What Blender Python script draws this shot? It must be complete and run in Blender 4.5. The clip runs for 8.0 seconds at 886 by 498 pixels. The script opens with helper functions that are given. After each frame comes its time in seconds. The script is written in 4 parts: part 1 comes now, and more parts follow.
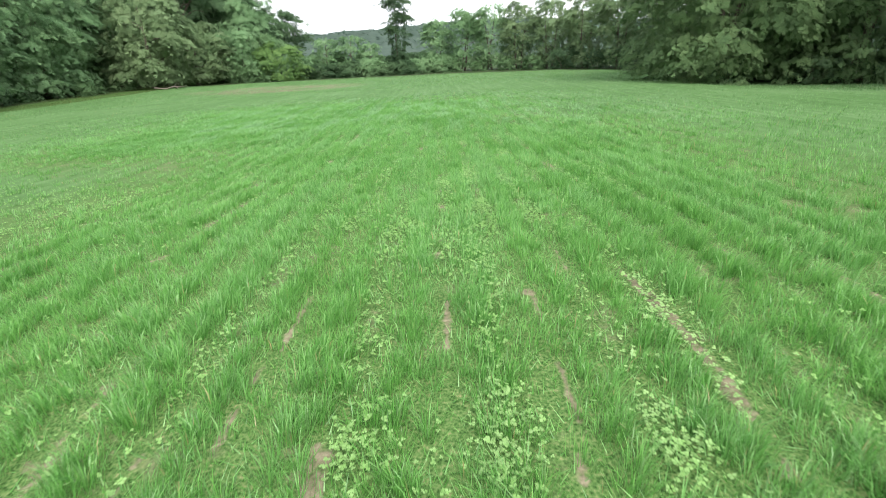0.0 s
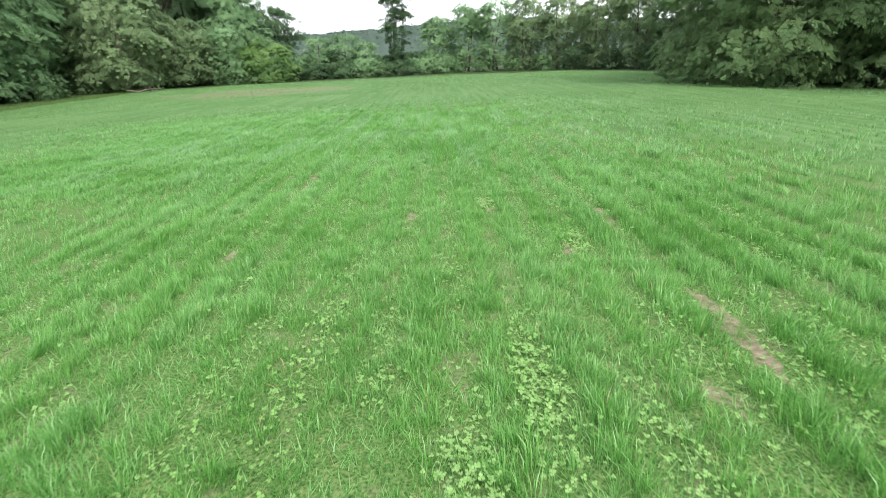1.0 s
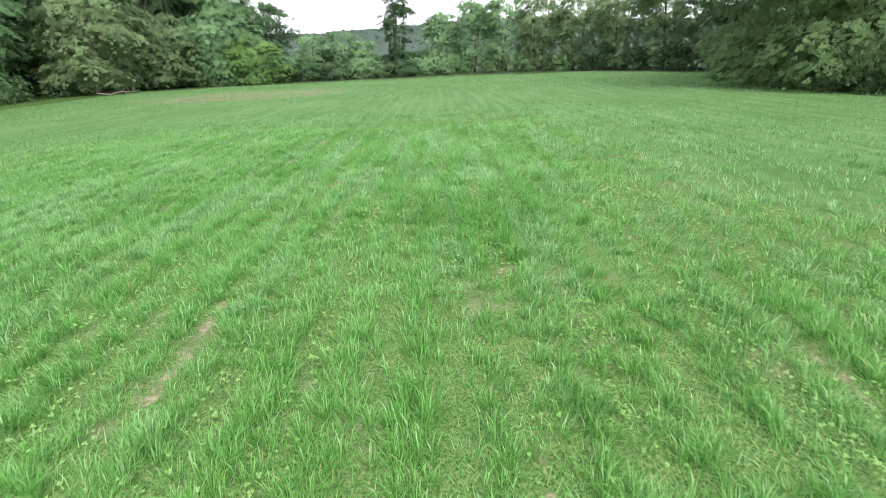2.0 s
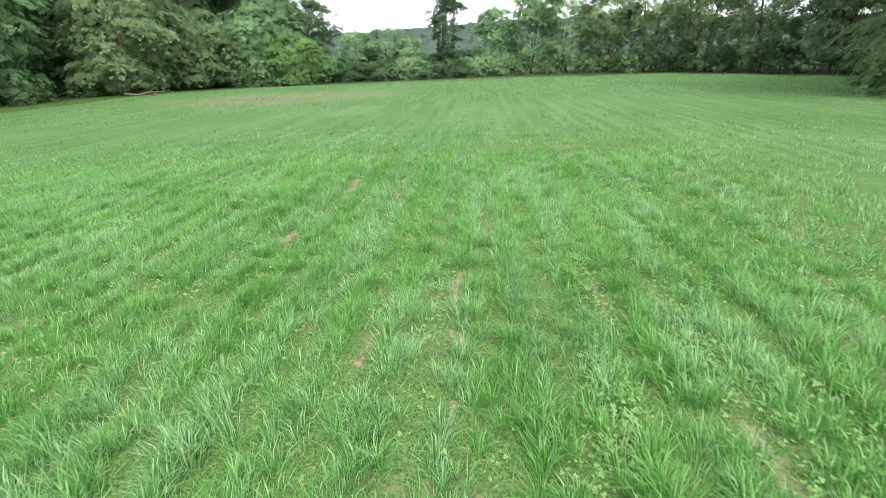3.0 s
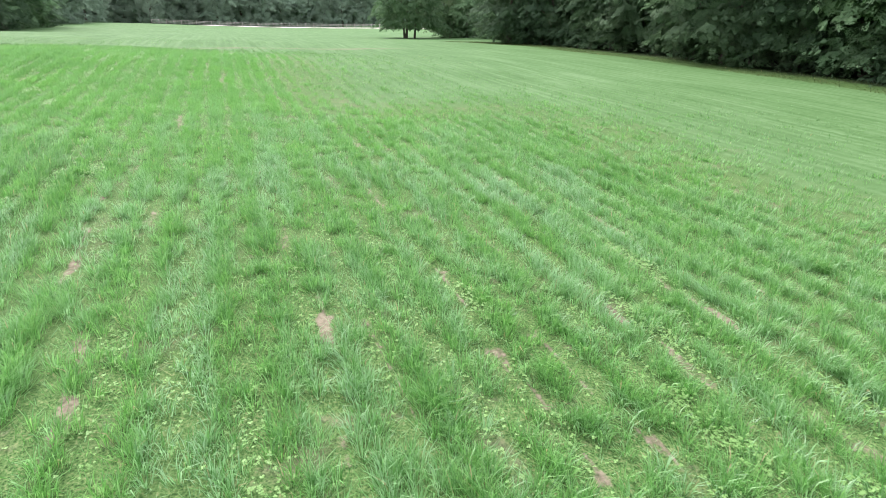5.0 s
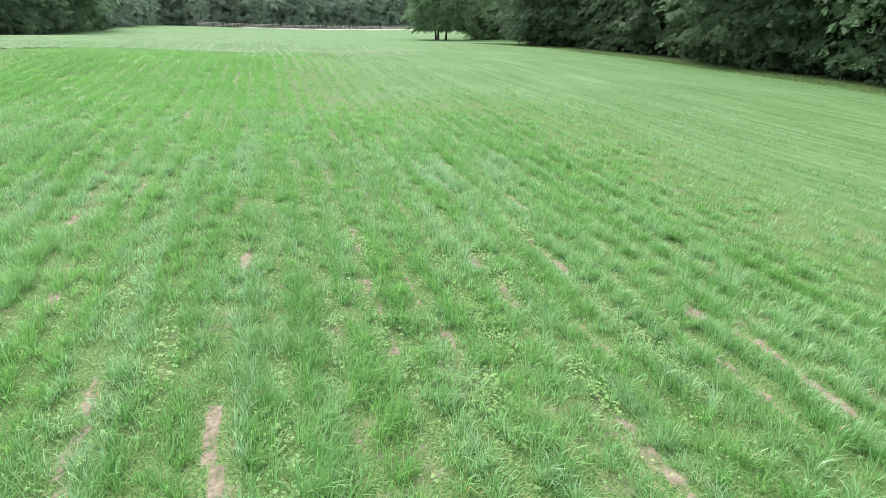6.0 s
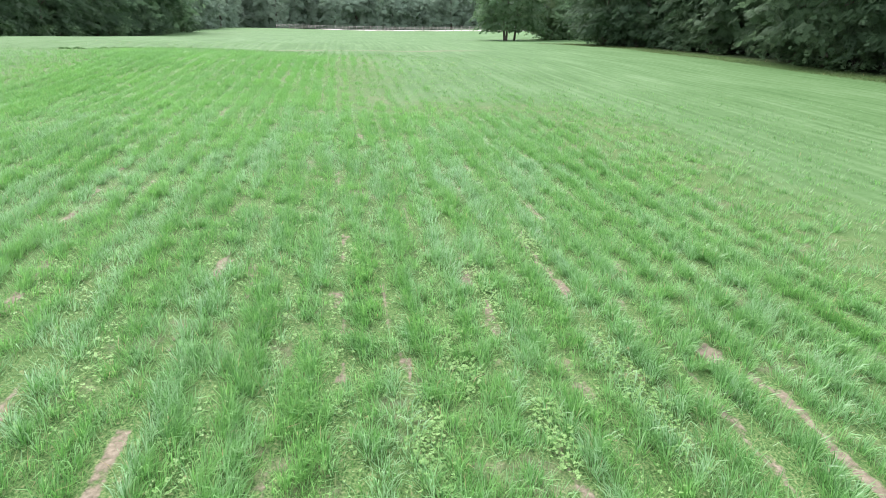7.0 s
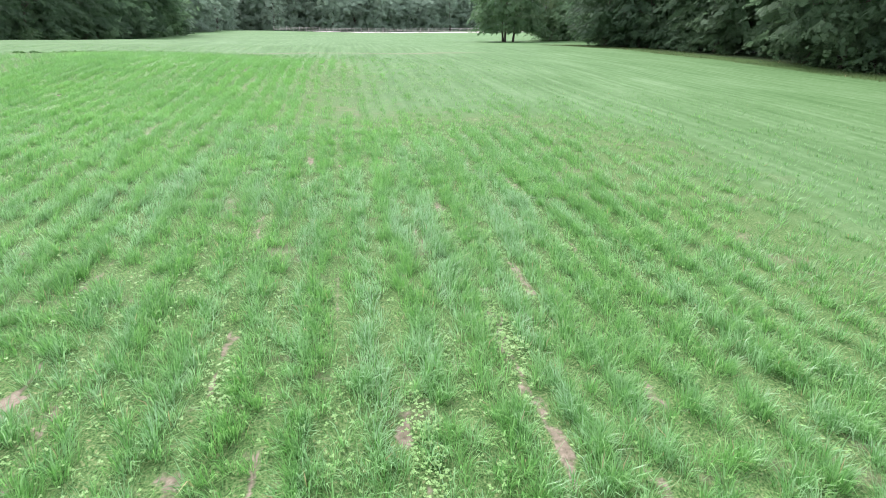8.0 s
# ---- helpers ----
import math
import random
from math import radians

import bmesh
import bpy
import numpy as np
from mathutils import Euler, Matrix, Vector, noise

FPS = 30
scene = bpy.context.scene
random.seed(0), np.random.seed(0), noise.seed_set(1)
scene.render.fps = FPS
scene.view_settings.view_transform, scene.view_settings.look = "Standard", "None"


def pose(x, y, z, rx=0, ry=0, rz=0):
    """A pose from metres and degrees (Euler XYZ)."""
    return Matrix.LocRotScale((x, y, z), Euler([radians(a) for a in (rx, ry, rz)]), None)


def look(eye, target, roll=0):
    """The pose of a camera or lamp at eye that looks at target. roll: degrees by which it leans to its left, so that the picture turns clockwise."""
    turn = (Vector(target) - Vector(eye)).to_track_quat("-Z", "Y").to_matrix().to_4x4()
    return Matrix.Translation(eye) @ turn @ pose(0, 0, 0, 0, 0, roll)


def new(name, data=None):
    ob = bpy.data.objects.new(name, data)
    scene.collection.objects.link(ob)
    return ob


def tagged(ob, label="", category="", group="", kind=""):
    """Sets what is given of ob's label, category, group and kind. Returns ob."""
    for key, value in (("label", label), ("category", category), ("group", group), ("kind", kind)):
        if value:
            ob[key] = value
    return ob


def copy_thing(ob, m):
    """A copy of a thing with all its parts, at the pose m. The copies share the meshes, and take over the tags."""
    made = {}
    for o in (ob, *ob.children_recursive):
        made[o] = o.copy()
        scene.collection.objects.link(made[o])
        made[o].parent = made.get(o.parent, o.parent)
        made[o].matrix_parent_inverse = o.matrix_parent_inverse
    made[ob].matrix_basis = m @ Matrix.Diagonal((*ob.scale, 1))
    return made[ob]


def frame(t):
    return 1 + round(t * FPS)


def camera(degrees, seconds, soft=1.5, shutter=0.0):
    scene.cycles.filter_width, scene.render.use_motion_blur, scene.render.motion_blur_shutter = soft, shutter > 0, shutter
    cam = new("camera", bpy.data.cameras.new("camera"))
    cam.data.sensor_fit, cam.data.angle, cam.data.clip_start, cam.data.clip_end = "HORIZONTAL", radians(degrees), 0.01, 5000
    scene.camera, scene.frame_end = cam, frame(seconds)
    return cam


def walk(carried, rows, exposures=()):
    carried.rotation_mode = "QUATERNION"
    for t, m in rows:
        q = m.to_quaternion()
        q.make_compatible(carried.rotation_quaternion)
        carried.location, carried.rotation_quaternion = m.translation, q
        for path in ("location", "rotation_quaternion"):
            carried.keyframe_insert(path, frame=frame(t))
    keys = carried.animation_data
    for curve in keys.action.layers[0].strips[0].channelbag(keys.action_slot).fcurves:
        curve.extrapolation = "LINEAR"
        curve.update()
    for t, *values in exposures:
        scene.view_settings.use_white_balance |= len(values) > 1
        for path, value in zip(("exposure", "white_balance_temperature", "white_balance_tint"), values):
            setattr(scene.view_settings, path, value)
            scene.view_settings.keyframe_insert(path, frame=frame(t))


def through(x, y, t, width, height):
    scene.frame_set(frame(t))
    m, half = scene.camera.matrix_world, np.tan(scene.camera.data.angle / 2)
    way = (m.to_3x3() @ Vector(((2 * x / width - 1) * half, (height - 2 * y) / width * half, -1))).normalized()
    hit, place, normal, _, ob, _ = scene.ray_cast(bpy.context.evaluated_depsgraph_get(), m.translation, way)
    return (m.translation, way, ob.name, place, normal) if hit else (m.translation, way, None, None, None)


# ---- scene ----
cam = camera(77.5, 8.0, soft=0.7, shutter=0.05)
# seconds, x, y, z, yaw, pitch, roll
ROWS = [
    (0.0, 0.00, 0.00, 2.000, -0.19, -21.42, 0.56),
    (0.5, -0.04, 2.48, 1.885, -0.16, -21.42, 0.59),
    (1.0, -0.07, 4.98, 1.732, -0.11, -21.39, 0.58),
    (1.5, -0.14, 7.45, 1.607, -0.10, -21.38, 0.59),
    (2.0, -0.46, 9.85, 1.483, -0.10, -21.36, 0.54),
    (2.5, -0.94, 12.21, 1.362, -0.10, -21.34, 0.49),
    (2.8, -1.18, 13.66, 1.291, 0.50, -21.33, 0.46),
    (2.9, -1.25, 14.16, 1.269, 2.10, -21.33, 0.45),
    (3.0, -1.29, 14.66, 1.246, 4.20, -21.33, 0.44),
    (3.1, -1.33, 15.17, 1.223, 6.90, -21.33, 0.36),
    (3.2, -1.36, 15.69, 1.199, 10.50, -21.42, 0.28),
    (3.3, -1.38, 16.20, 1.176, 15.20, -21.42, 0.20),
    (3.4, -1.40, 16.72, 1.155, 21.10, -21.42, 0.12),
    (3.5, -1.44, 17.23, 1.139, 29.50, -21.42, 0.04),
    (3.6, -1.48, 17.73, 1.126, 41.10, -21.42, -0.05),
    (3.7, -1.51, 18.24, 1.117, 52.95, -21.42, -0.15),
    (3.8, -1.56, 18.74, 1.110, 64.80, -21.42, -0.24),
    (3.9, -1.62, 19.23, 1.106, 76.65, -21.42, -0.34),
    (4.0, -1.69, 19.69, 1.104, 88.50, -21.42, -0.43),
    (4.1, -1.80, 20.14, 1.106, 100.35, -21.42, -0.36),
    (4.2, -1.92, 20.57, 1.110, 112.20, -21.42, -0.29),
    (4.3, -2.06, 20.98, 1.116, 124.00, -21.42, -0.22),
    (4.4, -2.20, 21.37, 1.125, 135.80, -21.42, -0.15),
    (4.5, -2.32, 21.74, 1.136, 146.60, -21.42, -0.08),
    (4.6, -2.44, 22.09, 1.150, 153.50, -21.42, -0.03),
    (4.7, -2.56, 22.41, 1.168, 157.00, -21.42, 0.02),
    (4.8, -2.67, 22.70, 1.188, 158.60, -21.42, 0.07),
    (5.0, -2.88, 23.25, 1.223, 159.80, -21.66, 0.17),
    (5.2, -3.08, 23.72, 1.250, 159.60, -21.64, 0.20),
    (5.6, -3.41, 24.47, 1.291, 160.10, -21.59, 0.27),
    (6.0, -3.70, 24.91, 1.309, 163.60, -21.53, 0.34),
    (6.3, -3.92, 25.03, 1.305, 167.30, -21.49, 0.39),
    (6.5, -4.08, 25.01, 1.292, 169.10, -21.47, 0.43),
    (6.7, -4.24, 24.90, 1.269, 170.10, -21.43, 0.49),
    (7.0, -4.49, 24.59, 1.228, 170.60, -21.38, 0.57),
    (7.5, -4.88, 23.77, 1.183, 170.70, -21.27, 0.70),
    (8.0, -5.25, 22.63, 1.178, 170.60, -21.21, 0.86),
]
walk(cam, [(t, pose(x, y, z, 90 + pitch, roll, yaw)) for t, x, y, z, yaw, pitch, roll in ROWS],
     exposures=[(0.0, 1.16, 6580, 10), (3.0, 1.18, 6580, 10), (4.0, 1.37, 6480, 14), (4.5, 1.58, 6250, 23), (5.0, 1.44, 6250, 24), (6.5, 1.46, 6200, 25), (8.0, 1.49, 6050, 29)])

# ---- light: a bright overcast sky and the faint glow of the sun behind it ----
SUN_ELEVATION, SUN_ROTATION = radians(48), radians(160)
world = bpy.data.worlds.new("overcast_sky")
scene.world = world
world.use_nodes = True
wn = world.node_tree.nodes
wl = world.node_tree.links
sky = wn.new("ShaderNodeTexSky")
sky.sky_type = "NISHITA"
sky.sun_disc = False
sky.sun_elevation, sky.sun_rotation = SUN_ELEVATION, SUN_ROTATION
sky.air_density, sky.dust_density, sky.ozone_density = 1.0, 6.0, 1.0
veil = wn.new("ShaderNodeMix")
veil.data_type = "RGBA"
veil.inputs["Factor"].default_value = 0.9
veil.inputs["B"].default_value = (7.4, 7.9, 8.3, 1)
wl.new(sky.outputs["Color"], veil.inputs["A"])
wl.new(veil.outputs["Result"], wn["Background"].inputs["Color"])
wn["Background"].inputs["Strength"].default_value = 0.115

sun = new("sun", bpy.data.lights.new("sun", "SUN"))
sun.data.energy, sun.data.angle, sun.data.color = 2.6, radians(35), (1.0, 0.97, 0.92)
sun.matrix_world = look((0, 0, 60), (0 - 30 * math.sin(SUN_ROTATION), 0 - 30 * math.cos(SUN_ROTATION), 60 - 30 * math.tan(SUN_ELEVATION)))

# ---- the lie of the land ----
RNG = np.random.default_rng(11)
SPACING = 0.381         # between two drilled rows
ROW_START, ROW_SLANT = -4.13, -0.0076
EDGE_LEFT = -26.0       # where the crop ends and the verge begins
GROUND = [(0, 0, .403), (0, 1, -2.763), (0, 2, -3.081), (0, 3, 3.558), (0, 4, 1.618), (0, 5, -3.808),
          (1, 0, 2.063), (1, 1, 1.019), (1, 2, -1.337), (1, 3, -1.346), (1, 4, .382),
          (2, 0, -.89), (2, 1, 1.022), (2, 2, 1.149), (2, 3, -1.393), (3, 0, -1.572), (3, 1, .147), (3, 2, 1.013)]


def level(x, y):
    """The height of the ground: a field that falls away ahead and to the left."""
    x, y = np.asarray(x, float), np.asarray(y, float)
    u, v = np.tanh(x / 45), np.tanh(y / 70)
    z = sum(c * u ** i * v ** j for i, j, c in GROUND)
    z = z + 0.25 * np.exp(-(x / 10) ** 2 - ((y - 2.5) / 5) ** 2)
    z = z - 0.4 * np.exp(-((x - 21) / 9) ** 2 - ((y - 27) / 12) ** 2)
    z = z - 0.16 * np.exp(-((y + 7.6 - 0.5 * x) / 2.2) ** 2) * np.exp(-((x + 4) / 14) ** 4)
    z = z + 0.9 * np.clip((-y - 120) / 60, 0, 1)
    return z + 0.02 * np.sin(x * 0.7 + y * 0.23) + 0.02 * np.sin(y * 0.51 - x * 0.2)


def lattice(x, y, seed):
    """Smooth noise between 0 and 1 on a unit lattice."""
    table = np.random.default_rng(seed).random((128, 128))
    xi, yi = np.floor(x).astype(int), np.floor(y).astype(int)
    fx, fy = x - xi, y - yi
    fx, fy = fx * fx * (3 - 2 * fx), fy * fy * (3 - 2 * fy)
    a, b = table[xi % 128, yi % 128], table[(xi + 1) % 128, yi % 128]
    c, d = table[xi % 128, (yi + 1) % 128], table[(xi + 1) % 128, (yi + 1) % 128]
    return (a * (1 - fx) + b * fx) * (1 - fy) + (c * (1 - fx) + d * fx) * fy


def wobble(row, y):
    """How far a row strays sideways."""
    return 0.035 * (lattice(row * 0.37, y * 0.5, 3) - 0.5) + 0.03 * np.sin(y * 0.11)


def row_middle(row, y):
    return ROW_START + row * SPACING + ROW_SLANT * (y - 21)


def nearest_row(x, y):
    return np.round((x - ROW_START - ROW_SLANT * (y - 21)) / SPACING)


# ---- materials ----
class Nodes:
    def __init__(self, name):
        self.mat = bpy.data.materials.new(name)
        self.mat.use_nodes = True
        self.tree = self.mat.node_tree
        self.tree.nodes.clear()

    def add(self, kind, **given):
        node = self.tree.nodes.new("ShaderNode" + kind)
        for key, value in given.items():
            if key == "op":
                node.operation = value
            elif key == "data":
                node.data_type = value
            elif key == "blend":
                node.blend_type = value
            elif key == "clamp":
                node.use_clamp = value
            else:
                slot = node.inputs[int(key[1:])] if key[0] == "_" and key[1:].isdigit() else node.inputs[key.replace("_", " ")]
                if isinstance(value, bpy.types.NodeSocket):
                    self.tree.links.new(value, slot)
                else:
                    slot.default_value = value
        return node

    def math(self, op, a, b=0.0, clamp=False):
        return self.add("Math", op=op, _0=a, _1=b, clamp=clamp).outputs[0]

    def step(self, value, low, high):
        node = self.add("MapRange", Value=value, From_Min=low, From_Max=high)
        node.interpolation_type = "SMOOTHSTEP"
        return node.outputs[0]

    def blend(self, factor, a, b):
        node = self.tree.nodes.new("ShaderNodeMix")
        node.data_type = "RGBA"
        for slot, value in ((node.inputs[0], factor), (node.inputs[6], a), (node.inputs[7], b)):
            if isinstance(value, bpy.types.NodeSocket):
                self.tree.links.new(value, slot)
            elif isinstance(value, (int, float)):
                slot.default_value = value
            else:
                slot.default_value = (*value, 1)
        return node.outputs[2]

    def noise(self, vector, scale, detail=3.0, rough=0.55):
        return self.add("TexNoise", Vector=vector, Scale=scale, Detail=detail, Roughness=rough).outputs[0]

    def ramp(self, value, stops):
        node = self.add("ValToRGB", _0=value)
        band = node.color_ramp
        while len(band.elements) < len(stops):
            band.elements.new(0.5)
        for element, (place, colour) in zip(band.elements, stops):
            element.position, element.color = place, (*colour, 1)
        return node.outputs[0]

    def finish(self, colour, rough, bump=None, strength=0.3, distance=0.02, through=0.0, gloss=0.5):
        shader = self.add("BsdfPrincipled", Base_Color=colour, Roughness=rough, Specular_IOR_Level=gloss)
        if bump is not None:
            normal = self.add("Bump", Height=bump, Strength=strength, Distance=distance).outputs[0]
            self.tree.links.new(normal, shader.inputs["Normal"])
        out = shader.outputs[0]
        if through:
            light = self.add("BsdfTranslucent", Color=colour).outputs[0]
            out = self.add("MixShader", _0=through, _1=out, _2=light).outputs[0]
        self.add("OutputMaterial", Surface=out)
        return self.mat


def leaf_material(name, dark, mid, light, rough=0.65, through=0.5, gloss=0.12, spread=0.14, twig=0.0):
    """Leaves; with twig, each face is a twig whose small leaves of that size leave gaps between them."""
    n = Nodes(name)
    island = n.add("NewGeometry").outputs["Random Per Island"]
    place = n.add("NewGeometry").outputs["Position"]
    each = n.add("ObjectInfo").outputs["Random"]
    broad = n.noise(place, 0.45, 2.0)
    value = n.math("ADD", n.math("MULTIPLY", island, 0.2), n.math("MULTIPLY", broad, 0.8))
    value = n.math("ADD", value, n.math("MULTIPLY", n.math("SUBTRACT", each, 0.5), spread))
    if twig:
        cells = n.add("TexVoronoi", Vector=place, Scale=1 / twig)
        tint = n.add("SeparateXYZ", Vector=cells.outputs["Color"]).outputs[0]
        value = n.math("ADD", value, n.math("MULTIPLY", n.math("SUBTRACT", tint, 0.3), 0.2))
    else:
        value = n.math("ADD", value, 0.05)
    colour = n.ramp(value, [(0.1, dark), (0.5, mid), (0.95, light)])
    shader = n.add("BsdfPrincipled", Base_Color=colour, Roughness=rough, Specular_IOR_Level=gloss).outputs[0]
    shader = n.add("MixShader", _0=through, _1=shader, _2=n.add("BsdfTranslucent", Color=colour).outputs[0]).outputs[0]
    if twig:
        leafy = n.math("LESS_THAN", cells.outputs["Distance"], 0.56)
        shader = n.add("MixShader", _0=leafy, _1=n.add("BsdfTransparent").outputs[0], _2=shader).outputs[0]
    n.add("OutputMaterial", Surface=shader)
    return n.mat


def grass_material(name, dark, mid, light, pale, rough=0.4, gloss=0.45, through=0.33):
    n = Nodes(name)
    island = n.add("NewGeometry").outputs["Random Per Island"]
    place = n.add("NewGeometry").outputs["Position"]
    patch = n.noise(place, 0.35, 3.0)
    small = n.noise(place, 2.3, 2.0)
    value = n.math("ADD", n.math("MULTIPLY", island, 0.62), n.math("MULTIPLY", n.math("ADD", patch, small), 0.29))
    colour = n.ramp(value, [(0.15, dark), (0.5, mid), (0.82, light)])
    streaks = n.add("Mapping", Vector=place, Scale=(2.2, 0.32, 1.0)).outputs[0]
    other = n.math("MULTIPLY", n.step(n.noise(streaks, 1.2, 4.0, 0.65), 0.42, 0.64), n.step(island, 0.1, 0.7))
    # pale blue-green sheen painted into the blades, mostly in the upper middle field
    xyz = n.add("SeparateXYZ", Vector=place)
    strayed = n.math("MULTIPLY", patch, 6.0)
    sheen_zone = n.math("MULTIPLY", n.step(n.math("ADD", xyz.outputs[1], strayed), 13.0, 20.0),
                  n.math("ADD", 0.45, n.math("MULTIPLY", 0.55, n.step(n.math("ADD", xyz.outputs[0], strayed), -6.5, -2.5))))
    sheen_share = n.math("ADD", 0.15, n.math("MULTIPLY", 0.55, sheen_zone))
    colour = n.blend(n.math("MULTIPLY", other, sheen_share), colour, pale)
    dry = n.step(island, 0.988, 0.994)
    colour = n.blend(dry, colour, (0.42, 0.35, 0.17))
    return n.finish(colour, rough, through=through, gloss=gloss)


def ground_material():
    n = Nodes("field_soil_and_sward")
    place = n.add("NewGeometry").outputs["Position"]
    xyz = n.add("SeparateXYZ", Vector=place)
    x, y = xyz.outputs[0], xyz.outputs[1]
    bare = n.add("Attribute")
    bare.attribute_name = "bare"
    inside = n.add("Attribute")
    inside.attribute_name = "cropped"
    fine = n.noise(place, 28.0, 4.0, 0.65)
    clods = n.noise(place, 9.0, 4.0)
    wide = n.noise(place, 0.22, 3.0)
    mid = n.noise(place, 1.6, 3.0)
    soil = n.ramp(n.math("ADD", n.math("MULTIPLY", fine, 0.6), n.math("MULTIPLY", clods, 0.4)),
                  [(0.3, (0.074, 0.063, 0.04)), (0.52, (0.17, 0.147, 0.099)), (0.75, (0.305, 0.268, 0.186))])
    # dead thatch, moss and seedlings between the rows
    litterings = n.add("TexVoronoi", Vector=place, Scale=75.0).outputs["Distance"]
    thatch = n.ramp(n.math("ADD", n.math("MULTIPLY", n.noise(place, 48.0, 5.0, 0.8), 0.75), n.math("MULTIPLY", litterings, 0.35)),
                    [(0.36, (0.016, 0.036, 0.009)), (0.47, (0.044, 0.094, 0.025)), (0.58, (0.078, 0.146, 0.043)), (0.70, (0.138, 0.182, 0.07)), (0.82, (0.25, 0.23, 0.12))])
    worn = n.step(n.math("ADD", mid, n.math("MULTIPLY", clods, 0.5)), 0.82, 0.98)
    near = n.blend(n.math("MULTIPLY", worn, 0.4), thatch, soil)
    near = n.blend(n.step(n.math("ADD", n.math("MULTIPLY", bare.outputs["Fac"], 0.6), n.math("ADD", n.math("MULTIPLY", clods, 0.7), n.math("MULTIPLY", fine, 0.5))), 0.94, 1.22), near, soil)
    # closed sward further off, drilled in rows along y
    wave = n.math("SINE", n.math("MULTIPLY", n.math("SUBTRACT", x, n.math("MULTIPLY", y, ROW_SLANT)), 2 * math.pi / SPACING))
    stretched = n.add("Mapping", Vector=place, Scale=(1.6, 0.10, 1.0)).outputs[0]
    streak = n.noise(stretched, 1.6, 4.0, 0.6)
    tuft = n.noise(place, 5.0, 4.0, 0.7)
    tone = n.math("ADD", n.math("MULTIPLY", streak, 0.45), n.math("MULTIPLY", tuft, 0.35))
    tone = n.math("ADD", tone, n.math("MULTIPLY", wide, 0.25))
    tone = n.math("ADD", tone, n.math("MULTIPLY", wave, n.math("MULTIPLY", 0.045, n.step(n.noise(stretched, 0.9, 3.0), 0.35, 0.65))))
    sward = n.ramp(tone, [(0.34, (0.044, 0.1, 0.028)), (0.52, (0.074, 0.145, 0.05)), (0.70, (0.118, 0.198, 0.086))])
    # the far corner where the soil shows through a thin stand
    px = n.math("DIVIDE", n.math("ADD", x, 13.5), 7.5)
    py = n.math("DIVIDE", n.math("SUBTRACT", y, 47.0), 5.5)
    reach = n.math("ADD", n.math("MULTIPLY", px, px), n.math("MULTIPLY", py, py))
    thin = n.math("MULTIPLY", n.step(reach, 1.2, 0.2), n.step(n.noise(n.add("Mapping", Vector=place, Scale=(1.0, 0.6, 1.0)).outputs[0], 0.6, 4.0, 0.7), 0.36, 0.55))
    sward = n.blend(n.math("MULTIPLY", thin, 0.8), sward, soil)
    # a worn line across the field behind
    off = n.math("SUBTRACT", n.math("ADD", y, 5.0), n.math("MULTIPLY", x, 0.5))
    off = n.math("ABSOLUTE", n.math("ADD", off, n.math("MULTIPLY", n.math("SUBTRACT", n.noise(place, 0.7, 3.0), 0.5), 0.9)))
    inline = n.math("MULTIPLY", n.step(off, 1.4, 0.8), n.math("MULTIPLY", n.step(x, -15.0, -10.0), n.step(x, 9.0, 6.0)))
    inline = n.math("MULTIPLY", inline, n.step(n.noise(place, 1.1, 3.0, 0.7), 0.32, 0.48))
    sward = n.blend(n.math("MULTIPLY", inline, 0.5), sward, soil)
    rows = n.add("Attribute")
    rows.attribute_name = "open_rows"
    colour = n.blend(n.step(n.math("ADD", rows.outputs["Fac"], n.math("MULTIPLY", n.math("SUBTRACT", mid, 0.5), 0.6)), 0.2, 0.8), sward, near)
    # leaf litter under the trees, coloured darker for the shade there; rank grass between it and the crop
    shaded_litter = n.ramp(clods, [(0.3, (0.02, 0.034, 0.013)), (0.7, (0.052, 0.08, 0.032))])
    colour = n.blend(inside.outputs["Fac"], shaded_litter, colour)
    ragged = n.math("ADD", x, n.math("MULTIPLY", n.noise(place, 0.6, 3.0), 1.2))
    verge = n.ramp(n.noise(place, 6.0, 4.0, 0.7), [(0.3, (0.03, 0.065, 0.017)), (0.55, (0.06, 0.115, 0.032)), (0.8, (0.12, 0.155, 0.06))])
    along = n.step(y, -38.0, -33.0)
    colour = n.blend(n.math("MULTIPLY", along, n.step(ragged, EDGE_LEFT + 0.75, EDGE_LEFT + 0.35)), colour, verge)
    colour = n.blend(n.math("MULTIPLY", along, n.step(ragged, EDGE_LEFT - 1.6, EDGE_LEFT - 2.6)), colour, shaded_litter)
    ridges = n.math("MULTIPLY", wave, n.math("MULTIPLY", 0.5, n.step(n.noise(stretched, 0.7, 3.0), 0.35, 0.7)))
    height = n.math("ADD", n.math("ADD", n.math("MULTIPLY", fine, 0.5), clods), ridges)
    return n.finish(colour, 0.85, bump=height, strength=0.7, distance=0.03, gloss=0.05)


def bark_material(name, dark, light):
    n = Nodes(name)
    place = n.add("TexCoord").outputs["Object"]
    ridges = n.noise(n.add("Mapping", Vector=place, Scale=(9, 9, 1.2)).outputs[0], 2.0, 5.0, 0.65)
    moss = n.noise(place, 0.9, 3.0)
    colour = n.blend(n.step(moss, 0.55, 0.75), n.ramp(ridges, [(0.3, dark), (0.7, light)]), (0.09, 0.11, 0.05))
    return n.finish(colour, 0.85, bump=ridges, strength=0.8, distance=0.03)


